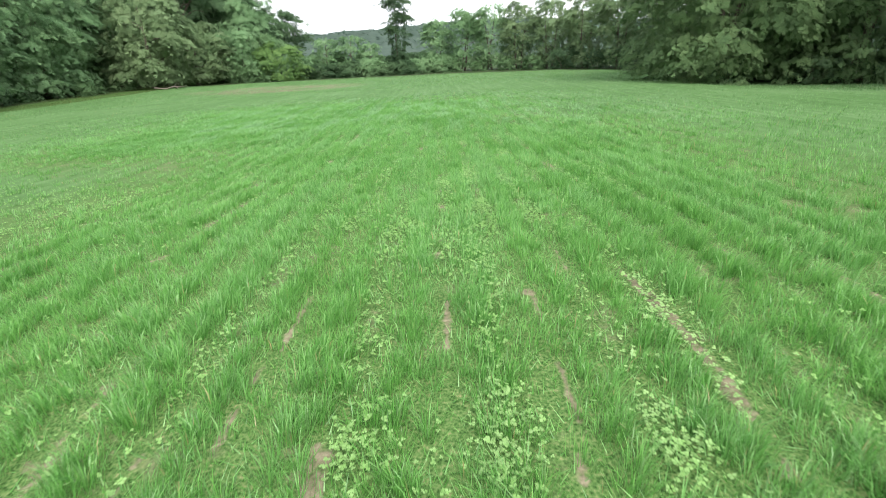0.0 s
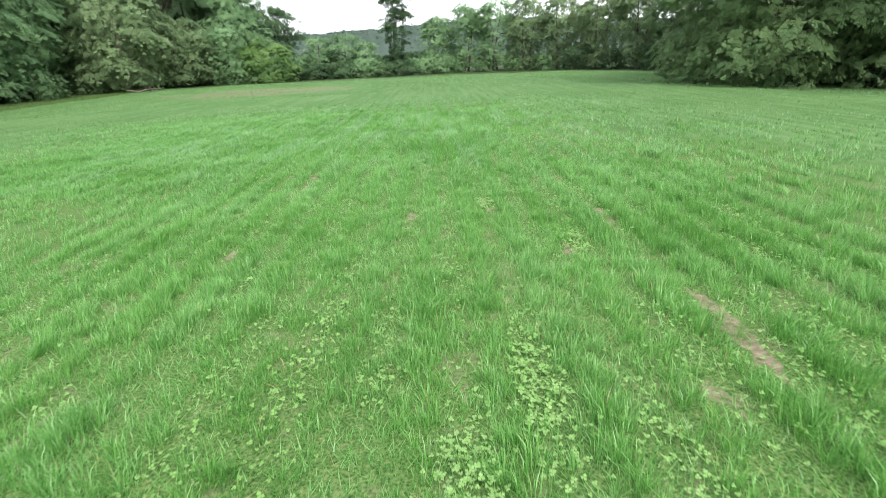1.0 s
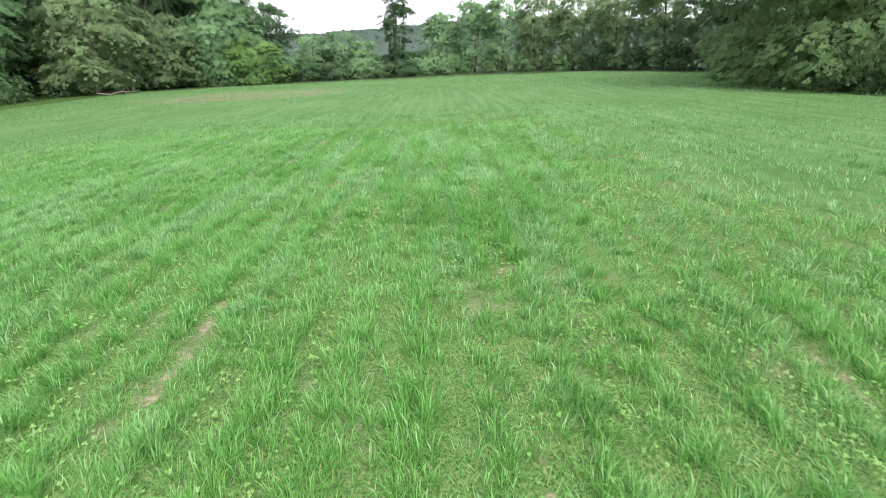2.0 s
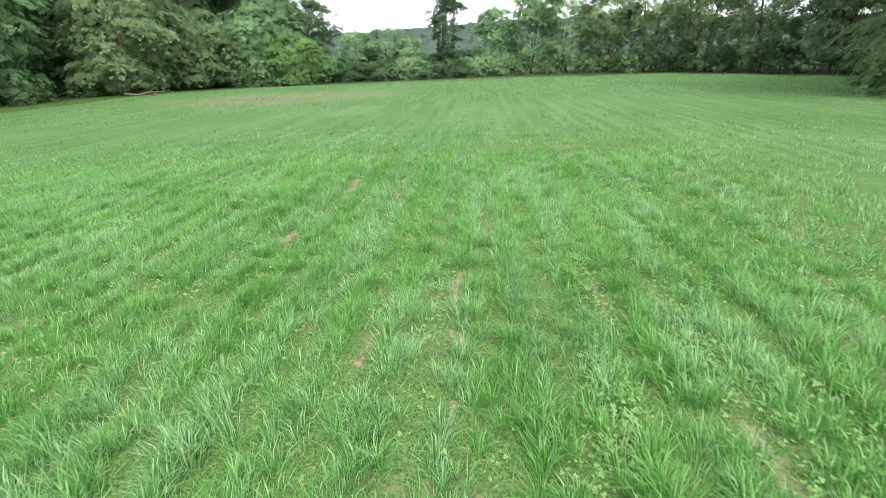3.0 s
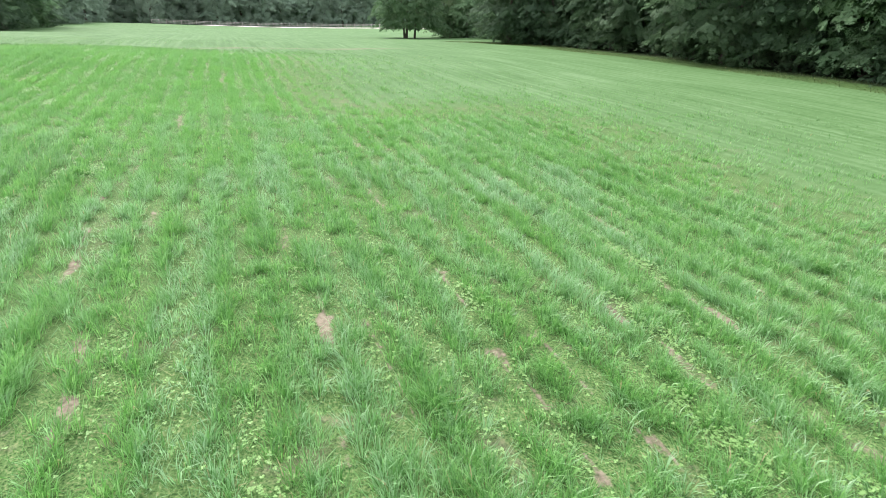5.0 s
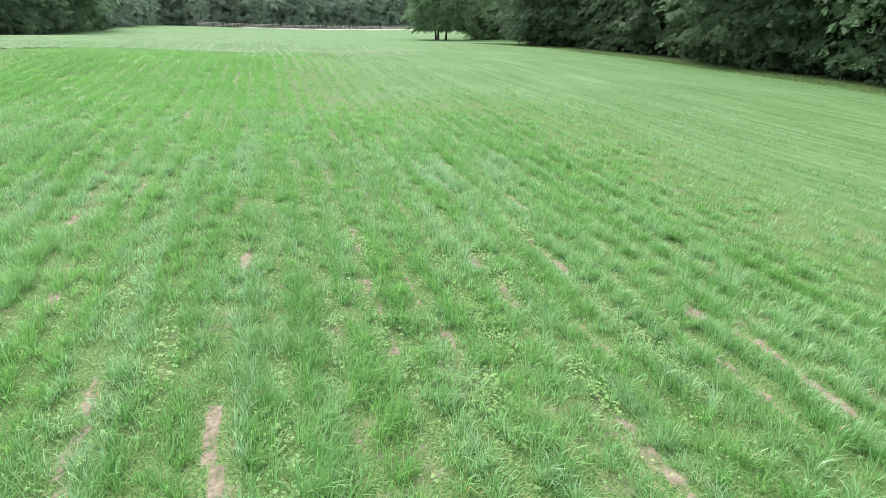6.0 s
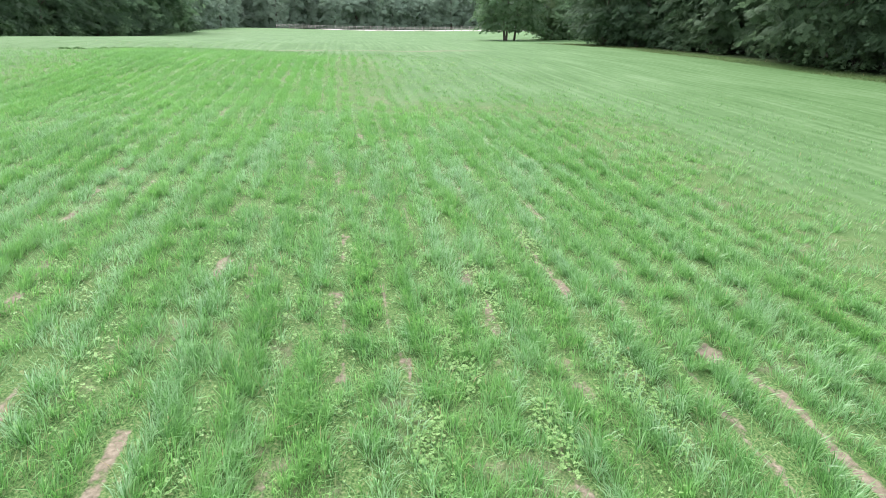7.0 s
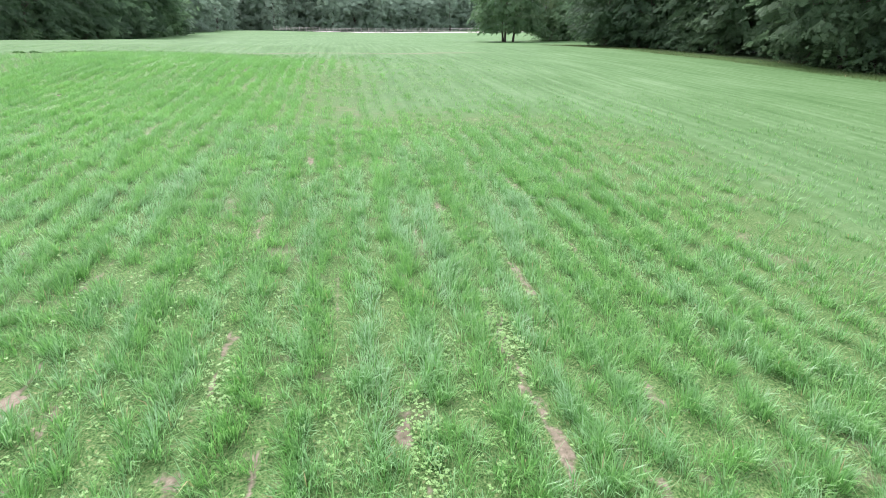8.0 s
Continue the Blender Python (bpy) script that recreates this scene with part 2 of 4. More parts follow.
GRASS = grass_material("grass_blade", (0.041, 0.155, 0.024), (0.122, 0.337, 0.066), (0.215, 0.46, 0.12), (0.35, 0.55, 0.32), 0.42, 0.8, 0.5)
GRASS_OFF = grass_material("grass_blade_soft", (0.075, 0.165, 0.048), (0.135, 0.275, 0.092), (0.195, 0.35, 0.13), (0.27, 0.39, 0.245), 0.5, 0.5, 0.5)
VERGE = grass_material("verge_grass", (0.03, 0.06, 0.015), (0.065, 0.11, 0.03), (0.115, 0.155, 0.055), (0.13, 0.16, 0.075), 0.6, 0.15)
CLOVER = leaf_material("clover_leaf", (0.10, 0.222, 0.05), (0.195, 0.352, 0.108), (0.34, 0.475, 0.225), 0.5, 0.3)
WEED = leaf_material("weed_leaf", (0.03, 0.08, 0.02), (0.06, 0.14, 0.04), (0.12, 0.22, 0.07), 0.5, 0.3)
SOIL = ground_material()
LEAVES = {
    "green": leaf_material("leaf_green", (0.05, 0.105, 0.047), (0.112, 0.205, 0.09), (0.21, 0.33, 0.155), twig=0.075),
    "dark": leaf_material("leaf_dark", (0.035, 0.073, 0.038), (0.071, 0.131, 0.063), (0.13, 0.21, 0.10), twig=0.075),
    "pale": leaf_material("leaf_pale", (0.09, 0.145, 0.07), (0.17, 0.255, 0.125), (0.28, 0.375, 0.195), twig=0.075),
    "lime": leaf_material("leaf_lime", (0.065, 0.14, 0.04), (0.16, 0.275, 0.09), (0.28, 0.42, 0.16), twig=0.08),
    "soft": leaf_material("leaf_soft_green", (0.085, 0.17, 0.08), (0.175, 0.30, 0.145), (0.285, 0.43, 0.22), twig=0.075),
    # distant ridge: the blue-grey of far air is put into its leaves
    "ridge": leaf_material("leaf_ridge_hazed", (0.05, 0.088, 0.07), (0.085, 0.13, 0.102), (0.13, 0.18, 0.138)),
    "fine": leaf_material("leaf_fine", (0.062, 0.118, 0.052), (0.128, 0.212, 0.092), (0.225, 0.325, 0.15), twig=0.055),
    # far wood: distance haze put into the leaf colour as a grey paleness
    "hazed": leaf_material("leaf_hazed", (0.12, 0.185, 0.128), (0.22, 0.315, 0.212), (0.32, 0.43, 0.30), twig=0.2),
}
BARK = bark_material("bark_grey_brown", (0.035, 0.028, 0.02), (0.14, 0.115, 0.085))
DEADWOOD = bark_material("weathered_wood", (0.07, 0.06, 0.047), (0.20, 0.172, 0.14))
FENCE_WOOD = bark_material("fence_wood", (0.24, 0.22, 0.19), (0.48, 0.44, 0.38))


def gravel_material():
    n = Nodes("pale_gravel")
    place = n.add("NewGeometry").outputs["Position"]
    colour = n.ramp(n.noise(place, 3.0, 4.0, 0.7), [(0.3, (0.34, 0.30, 0.24)), (0.7, (0.60, 0.56, 0.48))])
    return n.finish(colour, 0.9)


GRAVEL = gravel_material()


# ---- mesh helpers ----
def mesh_from(name, verts, faces, material, smooth=False):
    """A mesh out of arrays: verts (n, 3), faces (m, k)."""
    me = bpy.data.meshes.new(name)
    verts, faces = np.ascontiguousarray(verts, np.float32), np.ascontiguousarray(faces, np.int32)
    count, sides = faces.shape
    me.vertices.add(len(verts))
    me.vertices.foreach_set("co", verts.ravel())
    me.loops.add(count * sides)
    me.loops.foreach_set("vertex_index", faces.ravel())
    me.polygons.add(count)
    me.polygons.foreach_set("loop_start", np.arange(0, count * sides, sides, dtype=np.int32))
    if smooth:
        me.polygons.foreach_set("use_smooth", np.ones(count, bool))
    me.update(calc_edges=True)
    me.materials.append(material)
    return me


def child(name, me, parent, label=""):
    ob = new(name, me)
    ob.parent = parent
    if label:
        ob["label"] = label
    return ob


def tube(points, radii, sides=7):
    """Arrays of a tapering tube along points."""
    points = np.asarray(points, float)
    verts, faces = [], []
    for i, (p, r) in enumerate(zip(points, radii)):
        way = points[min(i + 1, len(points) - 1)] - points[max(i - 1, 0)]
        way = way / np.linalg.norm(way)
        side = np.cross(way, (0.31, 0.95, 0.05) if abs(way[2]) > 0.5 else (0, 0, 1.0))
        side = side / np.linalg.norm(side)
        other = np.cross(way, side)
        for k in range(sides):
            a = 2 * math.pi * k / sides
            verts.append(p + r * (math.cos(a) * side + math.sin(a) * other))
    for i in range(len(points) - 1):
        for k in range(sides):
            a, b = i * sides + k, i * sides + (k + 1) % sides
            faces.append((a, b, b + sides, a + sides))
    return np.array(verts), np.array(faces)


def kites(centre, along, across, normal, fold=0.15):
    """Leaf shapes of two triangles each, folded along the midrib."""
    n = len(centre)
    verts = np.empty((n, 4, 3))
    verts[:, 0] = centre - along * 0.5
    verts[:, 1] = centre + across * 0.5 - normal * (fold * np.linalg.norm(across, axis=1))[:, None]
    verts[:, 2] = centre + along * 0.5
    verts[:, 3] = centre - across * 0.5 - normal * (fold * np.linalg.norm(across, axis=1))[:, None]
    base = np.arange(n)[:, None] * 4
    faces = np.concatenate([base + (0, 2, 1), base + (0, 3, 2)], 1).reshape(-1, 3)
    return verts.reshape(-1, 3), faces


# ---- the ground ----
def graded(low, high, fine, count):
    """Coordinates that lie close together near zero and far apart at the ends."""
    s = np.linspace(-1, 1, count)
    k = np.arcsinh(max(-low, high) / fine)
    return np.clip(np.sinh(s * k) * fine, low, high)


def right_edge(y):
    """Where the field ends under the trees on the uphill side."""
    return np.interp(y, [-120, -40, 20, 26.5, 28, 30, 36, 44, 60], [30, 28, 24, 23.5, 19.0, 13.5, 12.5, 15.0, 12])


def far_edge(x):
    return np.interp(x, [-27, -14, 0, 14, 20], [55.5, 60.5, 61, 53, 48])


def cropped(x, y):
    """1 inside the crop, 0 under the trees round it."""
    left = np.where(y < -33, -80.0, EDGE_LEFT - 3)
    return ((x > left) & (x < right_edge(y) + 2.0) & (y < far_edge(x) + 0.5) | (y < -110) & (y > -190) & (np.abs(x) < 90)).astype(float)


# bare strips between the rows: x, from y, to y, half width
BARE = [
    (-4.31, 21.35, 21.68, 0.10), (-4.32, 20.82, 21.08, 0.06), (-4.73, 21.37, 21.57, 0.07), (-6.92, 21.38, 21.66, 0.12),
    (-7.06, 21.7, 23.0, 0.075), (-3.17, 21.85, 22.75, 0.085), (-6.22, 20.25, 20.7, 0.08), (-5.43, 20.1, 20.4, 0.07),
    (-4.63, 14.35, 14.85, 0.10), (-3.3, 19.35, 20.35, 0.06), (-4.33, 18.8, 20.2, 0.05), (-4.68, 20.25, 20.55, 0.09),
    (-4.29, 20.35, 20.6, 0.09), (-1.79, 19.5, 20.7, 0.06), (-1.45, 16.4, 18.9, 0.055), (-0.02, 1.4, 3.75, 0.04),
    (0.5, 1.25, 3.0, 0.045), (-0.44, 1.3, 1.65, 0.07), (-0.83, 1.6, 3.0, 0.05), (1.14, 1.4, 3.3, 0.055),
    (1.47, 6.8, 8.2, 0.07), (0.01, 6.8, 7.2, 0.06), (1.5, 9.4, 10.9, 0.06), (0.97, 9.0, 9.35, 0.08), (0.4, 10.5, 11.2, 0.05),
]
# thick patches of clover: x, y, radius across, radius along the rows
CLOVERS = [
    (0.23, 3.2, 0.13, 1.3), (0.22, 1.6, 0.16, 0.4), (0.80, 1.5, 0.14, 0.3), (-0.30, 1.6, 0.16, 0.3),
    (-0.32, 4.3, 0.22, 0.4), (1.10, 2.4, 0.12, 0.8), (0.32, 4.6, 0.14, 0.9), (0.75, 4.6, 0.14, 0.4),
    (0.92, 4.0, 0.12, 0.3), (-0.80, 4.7, 0.14, 0.4), (0.35, 7.0, 0.14, 0.8), (0.00, 6.5, 0.13, 0.3),
    (0.38, 10.8, 0.13, 0.4), (1.00, 9.3, 0.13, 0.5), (-0.66, 16.9, 0.15, 0.7), (-0.55, 19.2, 0.12, 1.6),
    (-1.20, 15.7, 0.16, 0.3), (-5.10, 21.5, 0.15, 0.5), (-6.15, 21.9, 0.16, 0.8), (-4.80, 22.2, 0.14, 0.5),
    (-6.20, 19.4, 0.13, 0.6), (-5.50, 20.4, 0.14, 0.6), (-5.50, 22.2, 0.13, 0.4), (-4.40, 19.8, 0.10, 0.4),
]


def core_distance(x, y):
    """Metres outside the strip of field that is passed over low down."""
    def outside(x0, x1, y0, y1):
        return np.hypot(np.maximum(np.maximum(x0 - x, x - x1), 0), np.maximum(np.maximum(y0 - y, y - y1), 0))

    return np.minimum(outside(-3.2, 2.6, 0.9, 13), outside(-8.2, 0.6, 13, 23.5))


def bareness(x, y):
    """1 on bare soil: the long strips, and short ones where a seed drill left gaps between two rows."""
    lane = row_middle(nearest_row(x - SPACING / 2, y) + 0.5, y)
    number = nearest_row(x - SPACING / 2, y)
    gap = np.clip((lattice(number * 1.9 + 0.5, y * 1.15, 66) - 0.70) / 0.2, 0, 1)
    b = (np.abs(x - lane - 0.03 * np.sin(y * 2.3 + number)) < 0.055 * gap * (0.2 + 1.5 * lattice(x * 13, y * 8, 67))) * 0.8 * (core_distance(x, y) < 0.3)
    for bx, y0, y1, half in BARE:
        ragged = half * (0.1 + 1.1 * lattice(x * 9, y * 6, 21) + 0.45 * (lattice(x * 0 + bx, y * 3.3, 24) - 0.35)) * np.clip(np.minimum(y - y0, y1 - y) / 0.08 + 0.5, 0, 1)
        ragged = ragged * (0.85 if half > 0.065 else np.clip(2.2 * lattice(x * 0 + bx * 3, y * 2.6, 25) - 0.3, 0, 1))
        lane = bx + 0.03 * np.sin(y * 3.1 + bx) - ROW_SLANT * (0.5 * (y0 + y1) - y)
        b = np.maximum(b, np.abs(x - lane) < ragged)
    return b


def richness(x, y):
    c = np.zeros_like(x)
    for cx, cy, rx, ry in CLOVERS:
        c = np.maximum(c, 1 - ((x - cx) / rx) ** 2 - ((y - cy) / ry) ** 2)
    return np.clip(c * 1.3, 0, 1) * (0.25 + 0.75 * lattice(x * 11, y * 8, 23))


def build_ground():
    gx = np.unique(np.concatenate([graded(-1500, 1500, 14, 130) - 3, np.arange(-8.4, 2.41, 0.055)]))
    gy = np.unique(np.concatenate([graded(-1500, 1500, 14, 150) + 12, np.arange(0.9, 23.4, 0.1)]))
    X, Y = np.meshgrid(gx, gy, indexing="ij")
    Z = level(X, Y) + 0.012 * (lattice(X * 3, Y * 3, 5) - 0.5)
    verts = np.stack([X, Y, Z], -1).reshape(-1, 3)
    i, j = np.meshgrid(np.arange(len(gx) - 1), np.arange(len(gy) - 1), indexing="ij")
    a = (i * len(gy) + j).ravel()
    faces = np.stack([a, a + len(gy), a + len(gy) + 1, a + 1], 1)
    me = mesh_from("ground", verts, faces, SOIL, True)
    x, y = verts[:, 0], verts[:, 1]
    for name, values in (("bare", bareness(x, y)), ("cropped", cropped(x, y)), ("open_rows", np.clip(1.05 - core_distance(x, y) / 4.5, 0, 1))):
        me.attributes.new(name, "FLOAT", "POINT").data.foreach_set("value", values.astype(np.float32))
    return tagged(new("ground", me), "sloping crop field of brown soil under a green sward", "field", kind="structure")


build_ground()


def scatter(low, high, density):
    """Evenly scattered places in a box, density to the square metre."""
    n = int((high[0] - low[0]) * (high[1] - low[1]) * density)
    return RNG.uniform(low[0], high[0], n), RNG.uniform(low[1], high[1], n)


def blades(root, way, height, width, lean, arched, name, material, label, category):
    """One mesh of grass blades: where they root, which way they bend, how tall, wide and far.
    Arched ones are two triangles each, straight ones a single triangle."""
    n = len(root)
    flat = np.stack([-way[:, 1], way[:, 0], np.zeros(n)], 1)
    spin = RNG.normal(0, 0.6, n)
    side = flat * np.cos(spin)[:, None] + way * np.sin(spin)[:, None]
    up = np.array([0, 0, 1.0])
    mid = root + up * (height * 0.62)[:, None] + way * (lean * 0.32)[:, None]
    droop = np.clip(1.05 - 0.4 * lean / (height + 0.01), 0.5, 1.0)
    tip = root + up * (height * droop)[:, None] + way * lean[:, None]
    half = side * (width * 0.5)[:, None]
    a, s = arched, ~arched
    bent = np.stack([root[a], mid[a] + half[a], tip[a], mid[a] - half[a]], 1)
    straight = np.stack([root[s] + half[s], tip[s], root[s] - half[s]], 1)
    base = np.arange(len(bent))[:, None] * 4
    faces = np.concatenate([base + (0, 1, 3), base + (1, 2, 3)], 1).reshape(-1, 3)
    more = len(bent) * 4 + np.arange(len(straight))[:, None] * 3 + (0, 1, 2)
    verts = np.concatenate([bent.reshape(-1, 3), straight.reshape(-1, 3)])
    return tagged(new(name, mesh_from(name, verts, np.concatenate([faces, more]), material)), label, category, kind="stuff")


def headings(n):
    a = RNG.uniform(0, 2 * math.pi, n)
    return np.stack([np.cos(a), np.sin(a), np.zeros(n)], 1)


def build_crop():
    """Tufts along the drilled rows, each a sheaf of blades that spread from one root; fewer and broader with the distance."""
    parts = []
    for low, high, inner, outer in (((-9.5, 0.5), (3.5, 24.5), -1, 1.0), ((-14.5, -4.5), (8.5, 29.5), 1.0, 6.0),
                                    ((-22, -14), (18, 39), 6.0, 16.0)):
        most = 146 * (1 + max(inner, 0) / 1.6) ** -1.35
        x, y = scatter(low, high, most)
        d = core_distance(x, y)
        keep = (d > inner) & (d <= np.where((y > 15) | (x > -9), outer, np.minimum(outer, 9.0 + 3 * RNG.random(len(x))))) & (RNG.random(len(x)) * most < 108 * (1 + d / 1.6) ** -1.35 * np.where((y < 12) & (d < 1), 1.35, 1.0))
        parts.append((x[keep], y[keep], d[keep]))
    x, y, d = (np.concatenate([p[i] for p in parts]) for i in range(3))
    row = nearest_row(x, y)
    sparse = np.clip((13 - y) / 3, 0, 1) * (y > -2)
    stray = np.where(RNG.random(len(x)) < 0.18, 0.15, np.where(y < 12, 0.062, 0.074))
    x = row_middle(row, y) + wobble(row, y) + RNG.normal(0, 1, len(x)) * stray
    vigour = 0.45 * lattice(row * 1.7, y * 1.1, 41) + 0.3 * lattice(row * 3.1, y * 4.0, 42) + 0.4 * lattice(x * 0.25, y * 0.18, 43)
    chance = np.clip(1.6 * vigour + 0.2, 0.15, 1) * (1 - 0.95 * np.maximum(bareness(x - 0.05, y), bareness(x + 0.05, y))) * (1 - 0.6 * richness(x, y))
    worn = np.abs(y + 5.0 - 0.5 * x) + 0.8 * (lattice(x * 0.7, y * 0.7, 45) - 0.5)
    chance = chance * np.where((worn < 1.0) & (x > -14) & (x < 8.5), 0.12, 1.0)
    field = (x > EDGE_LEFT - 0.3 + 0.7 * lattice(x * 0, y * 0.8, 44)) & (x < right_edge(y)) & (y < far_edge(x))
    keep = (RNG.random(len(x)) < chance) & field
    x, y, d, vigour, sparse = x[keep], y[keep], d[keep], vigour[keep], sparse[keep]
    count = np.maximum(4, np.round(40 * (1 + d / 1.3) ** -0.85 * (0.55 + 0.8 * vigour))).astype(int)
    k = np.repeat(np.arange(len(x)), count)
    n = len(k)
    out = headings(n)
    bend = np.stack([1.7 * (lattice(x * 1.3, y * 0.9, 31) - 0.5), 1.7 * (lattice(x * 1.1, y * 1.2, 32) - 0.5), np.zeros(len(x))], 1)
    spread = (0.03 + 0.011 * np.clip(d, 0, 14))[k] * np.abs(RNG.normal(0, 1, n))
    bx, by = x[k] + out[:, 0] * spread, y[k] + out[:, 1] * spread
    root = np.stack([bx, by, level(bx, by) - 0.015], 1)
    way = out + bend[k] + RNG.normal(0, 0.25, (n, 3)) * (1, 1, 0)
    way /= np.linalg.norm(way, axis=1)[:, None] + 1e-6
    tall = (0.07 + 0.10 * vigour)[k] * RNG.uniform(0.5, 1.2, n) * (1 - 0.04 * np.clip(d[k], 0, 16))
    wide = np.minimum(0.0051 * (1 + d[k] / 2.0) ** 0.8, 0.0135) * RNG.uniform(0.7, 1.3, n) * (1 - 0.27 * sparse[k])
    lean, bent = tall * RNG.uniform(0.15, 0.85, n) * (1.1 - 0.3 * sparse[k]), RNG.random(n) < np.where(d[k] < 1, 0.5, 0.15)
    off = (d[k] + RNG.uniform(-4.0, 4.0, n) > 4.2) | (RNG.random(n) < np.clip((2.5 - by) / 6, 0, 0.9))
    # further off, one broad blade stands for a small tuft
    for low, high, inner, outer, density, span in (((-26.3, 20), (26, 60), 14.5, 34, 70, 0.028), ((-26.3, 30), (28, 62), 34, 60, 30, 0.05)):
        fx, fy = scatter(low, high, density)
        far = core_distance(fx, fy)
        row = nearest_row(fx, fy)
        fx = row_middle(row, fy) + RNG.normal(0, 0.1, len(fx))
        worn = np.abs(fy + 5.0 - 0.5 * fx) + 0.8 * (lattice(fx * 0.7, fy * 0.7, 45) - 0.5)
        thin = ((fx + 13.5) / 7.5) ** 2 + ((fy - 47) / 5.5) ** 2 < 0.5 + lattice(fx * 0.5, fy * 0.4, 46)
        keep = (far + RNG.normal(0, 1.0, len(fx)) > inner) & (far <= outer) & (fx > EDGE_LEFT + 0.2) & (fx < right_edge(fy)) & (fy < far_edge(fx)) & ((worn > 0.8) | (fx < -14) | (fx > 8.5))
        keep &= ~thin | (RNG.random(len(fx)) < 0.4)
        fx, fy = fx[keep], fy[keep]
        m = len(fx)
        high_of = RNG.uniform(0.06, 0.12, m) * (0.6 + 0.8 * lattice(fx * 0.5, fy * 0.4, 48))
        blades(np.stack([fx, fy, level(fx, fy) - 0.01], 1), headings(m), high_of, span * RNG.uniform(0.7, 1.3, m), high_of * RNG.uniform(0.2, 0.9, m), np.zeros(m, bool), "grass", GRASS_OFF,
               "even green grass crop in the far parts of the field", "grass")
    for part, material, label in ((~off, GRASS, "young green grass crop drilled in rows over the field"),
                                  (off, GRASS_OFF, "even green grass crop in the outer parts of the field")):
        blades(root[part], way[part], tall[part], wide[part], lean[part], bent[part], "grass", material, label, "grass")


build_crop()


def build_regrowth():
    """Short thin blades that fill the gaps between the rows."""
    x, y = scatter((-8.5, 0.8), (2.9, 23.6), 2100)
    keep = (core_distance(x, y) < 0.6) & (RNG.random(len(x)) < (0.3 + 0.5 * lattice(x * 2.1, y * 1.7, 47)) * np.where(y < 12, 1.5, 0.7) * (1 - 0.95 * bareness(x, y)))
    x, y = x[keep], y[keep]
    n = len(x)
    root = np.stack([x, y, level(x, y) - 0.01], 1)
    tall = RNG.uniform(0.03, 0.09, n)
    blades(root, headings(n), tall, RNG.uniform(0.0035, 0.007, n), tall * RNG.uniform(0.3, 1.2, n), np.zeros(n, bool), "regrowth", GRASS,
           "short thin grass between the drilled rows", "grass")


build_regrowth()


def build_verge():
    x, y = scatter((EDGE_LEFT - 3.4, -40), (EDGE_LEFT + 0.3, 58), 90)
    keep = RNG.random(len(x)) < np.clip(0.2 + lattice(x * 1.1, y * 0.9, 51), 0, 1)
    x, y = x[keep], y[keep]
    n = len(x)
    tall = RNG.uniform(0.04, 0.13, n) * (0.5 + lattice(x * 0.8, y * 0.8, 52))
    root = np.stack([x, y, level(x, y) - 0.02], 1)
    blades(root, headings(n), tall, RNG.uniform(0.015, 0.035, n), tall * RNG.uniform(0.1, 0.8, n), RNG.random(n) < 0.6, "verge_grass", VERGE,
           "rank olive grass on the verge between crop and trees", "grass")


build_verge()


def trefoils(name, x, y, size, height, material, label, category):
    """Three-parted leaves on the ground, six triangles each, in one mesh."""
    n = len(x)
    verts, faces, start = [], [], 0
    turn = RNG.uniform(0, 2 * math.pi, n)
    root = np.stack([x, y, level(x, y) + height], 1)
    tilt = RNG.normal(0, 0.28, (n, 2))
    normal = np.stack([tilt[:, 0], tilt[:, 1], np.ones(n)], 1)
    normal /= np.linalg.norm(normal, axis=1)[:, None]
    for k in range(3):
        a = turn + k * 2 * math.pi / 3
        along = np.stack([np.cos(a), np.sin(a), -(np.cos(a) * tilt[:, 0] + np.sin(a) * tilt[:, 1])], 1)
        across = np.cross(normal, along)
        v, f = kites(root + along * (size * 0.5)[:, None], along * size[:, None], across * (size * 1.05)[:, None], normal, 0.1)
        verts.append(v)
        faces.append(f + start)
        start += len(v)
    return tagged(new(name, mesh_from(name, np.concatenate(verts), np.concatenate(faces), material)), label, category, kind="stuff")


def build_clover():
    x, y = scatter((-8.4, 0.9), (2.7, 23.6), 640)
    row = nearest_row(x - SPACING / 2, y) + 0.5
    x = row_middle(row, y) + wobble(row, y) + RNG.normal(0, 0.08, len(x))
    patch = np.clip(lattice(row * 1.3, y * 0.8, 61) * 1.8 - 0.6, 0, 1) * np.clip(lattice(x * 0.35, y * 0.3, 62) * 1.6 - 0.2, 0, 1)
    chance = np.clip(patch * 0.8, 0, 1) * (1 - 0.9 * bareness(x, y))
    keep = RNG.random(len(x)) < chance
    x, y = x[keep], y[keep]
    cx, cy = scatter((-8.4, 0.9), (2.7, 23.6), 6500)
    keep = RNG.random(len(cx)) < 0.45 * richness(cx, cy)
    x, y = np.concatenate([x, cx[keep]]), np.concatenate([y, cy[keep]])
    n = len(x)
    trefoils("clover", x, y, RNG.uniform(0.007, 0.016, n), RNG.uniform(0.015, 0.07, n), CLOVER,
             "low yellow-green clover and broadleaf seedlings between the rows", "clover")


build_clover()


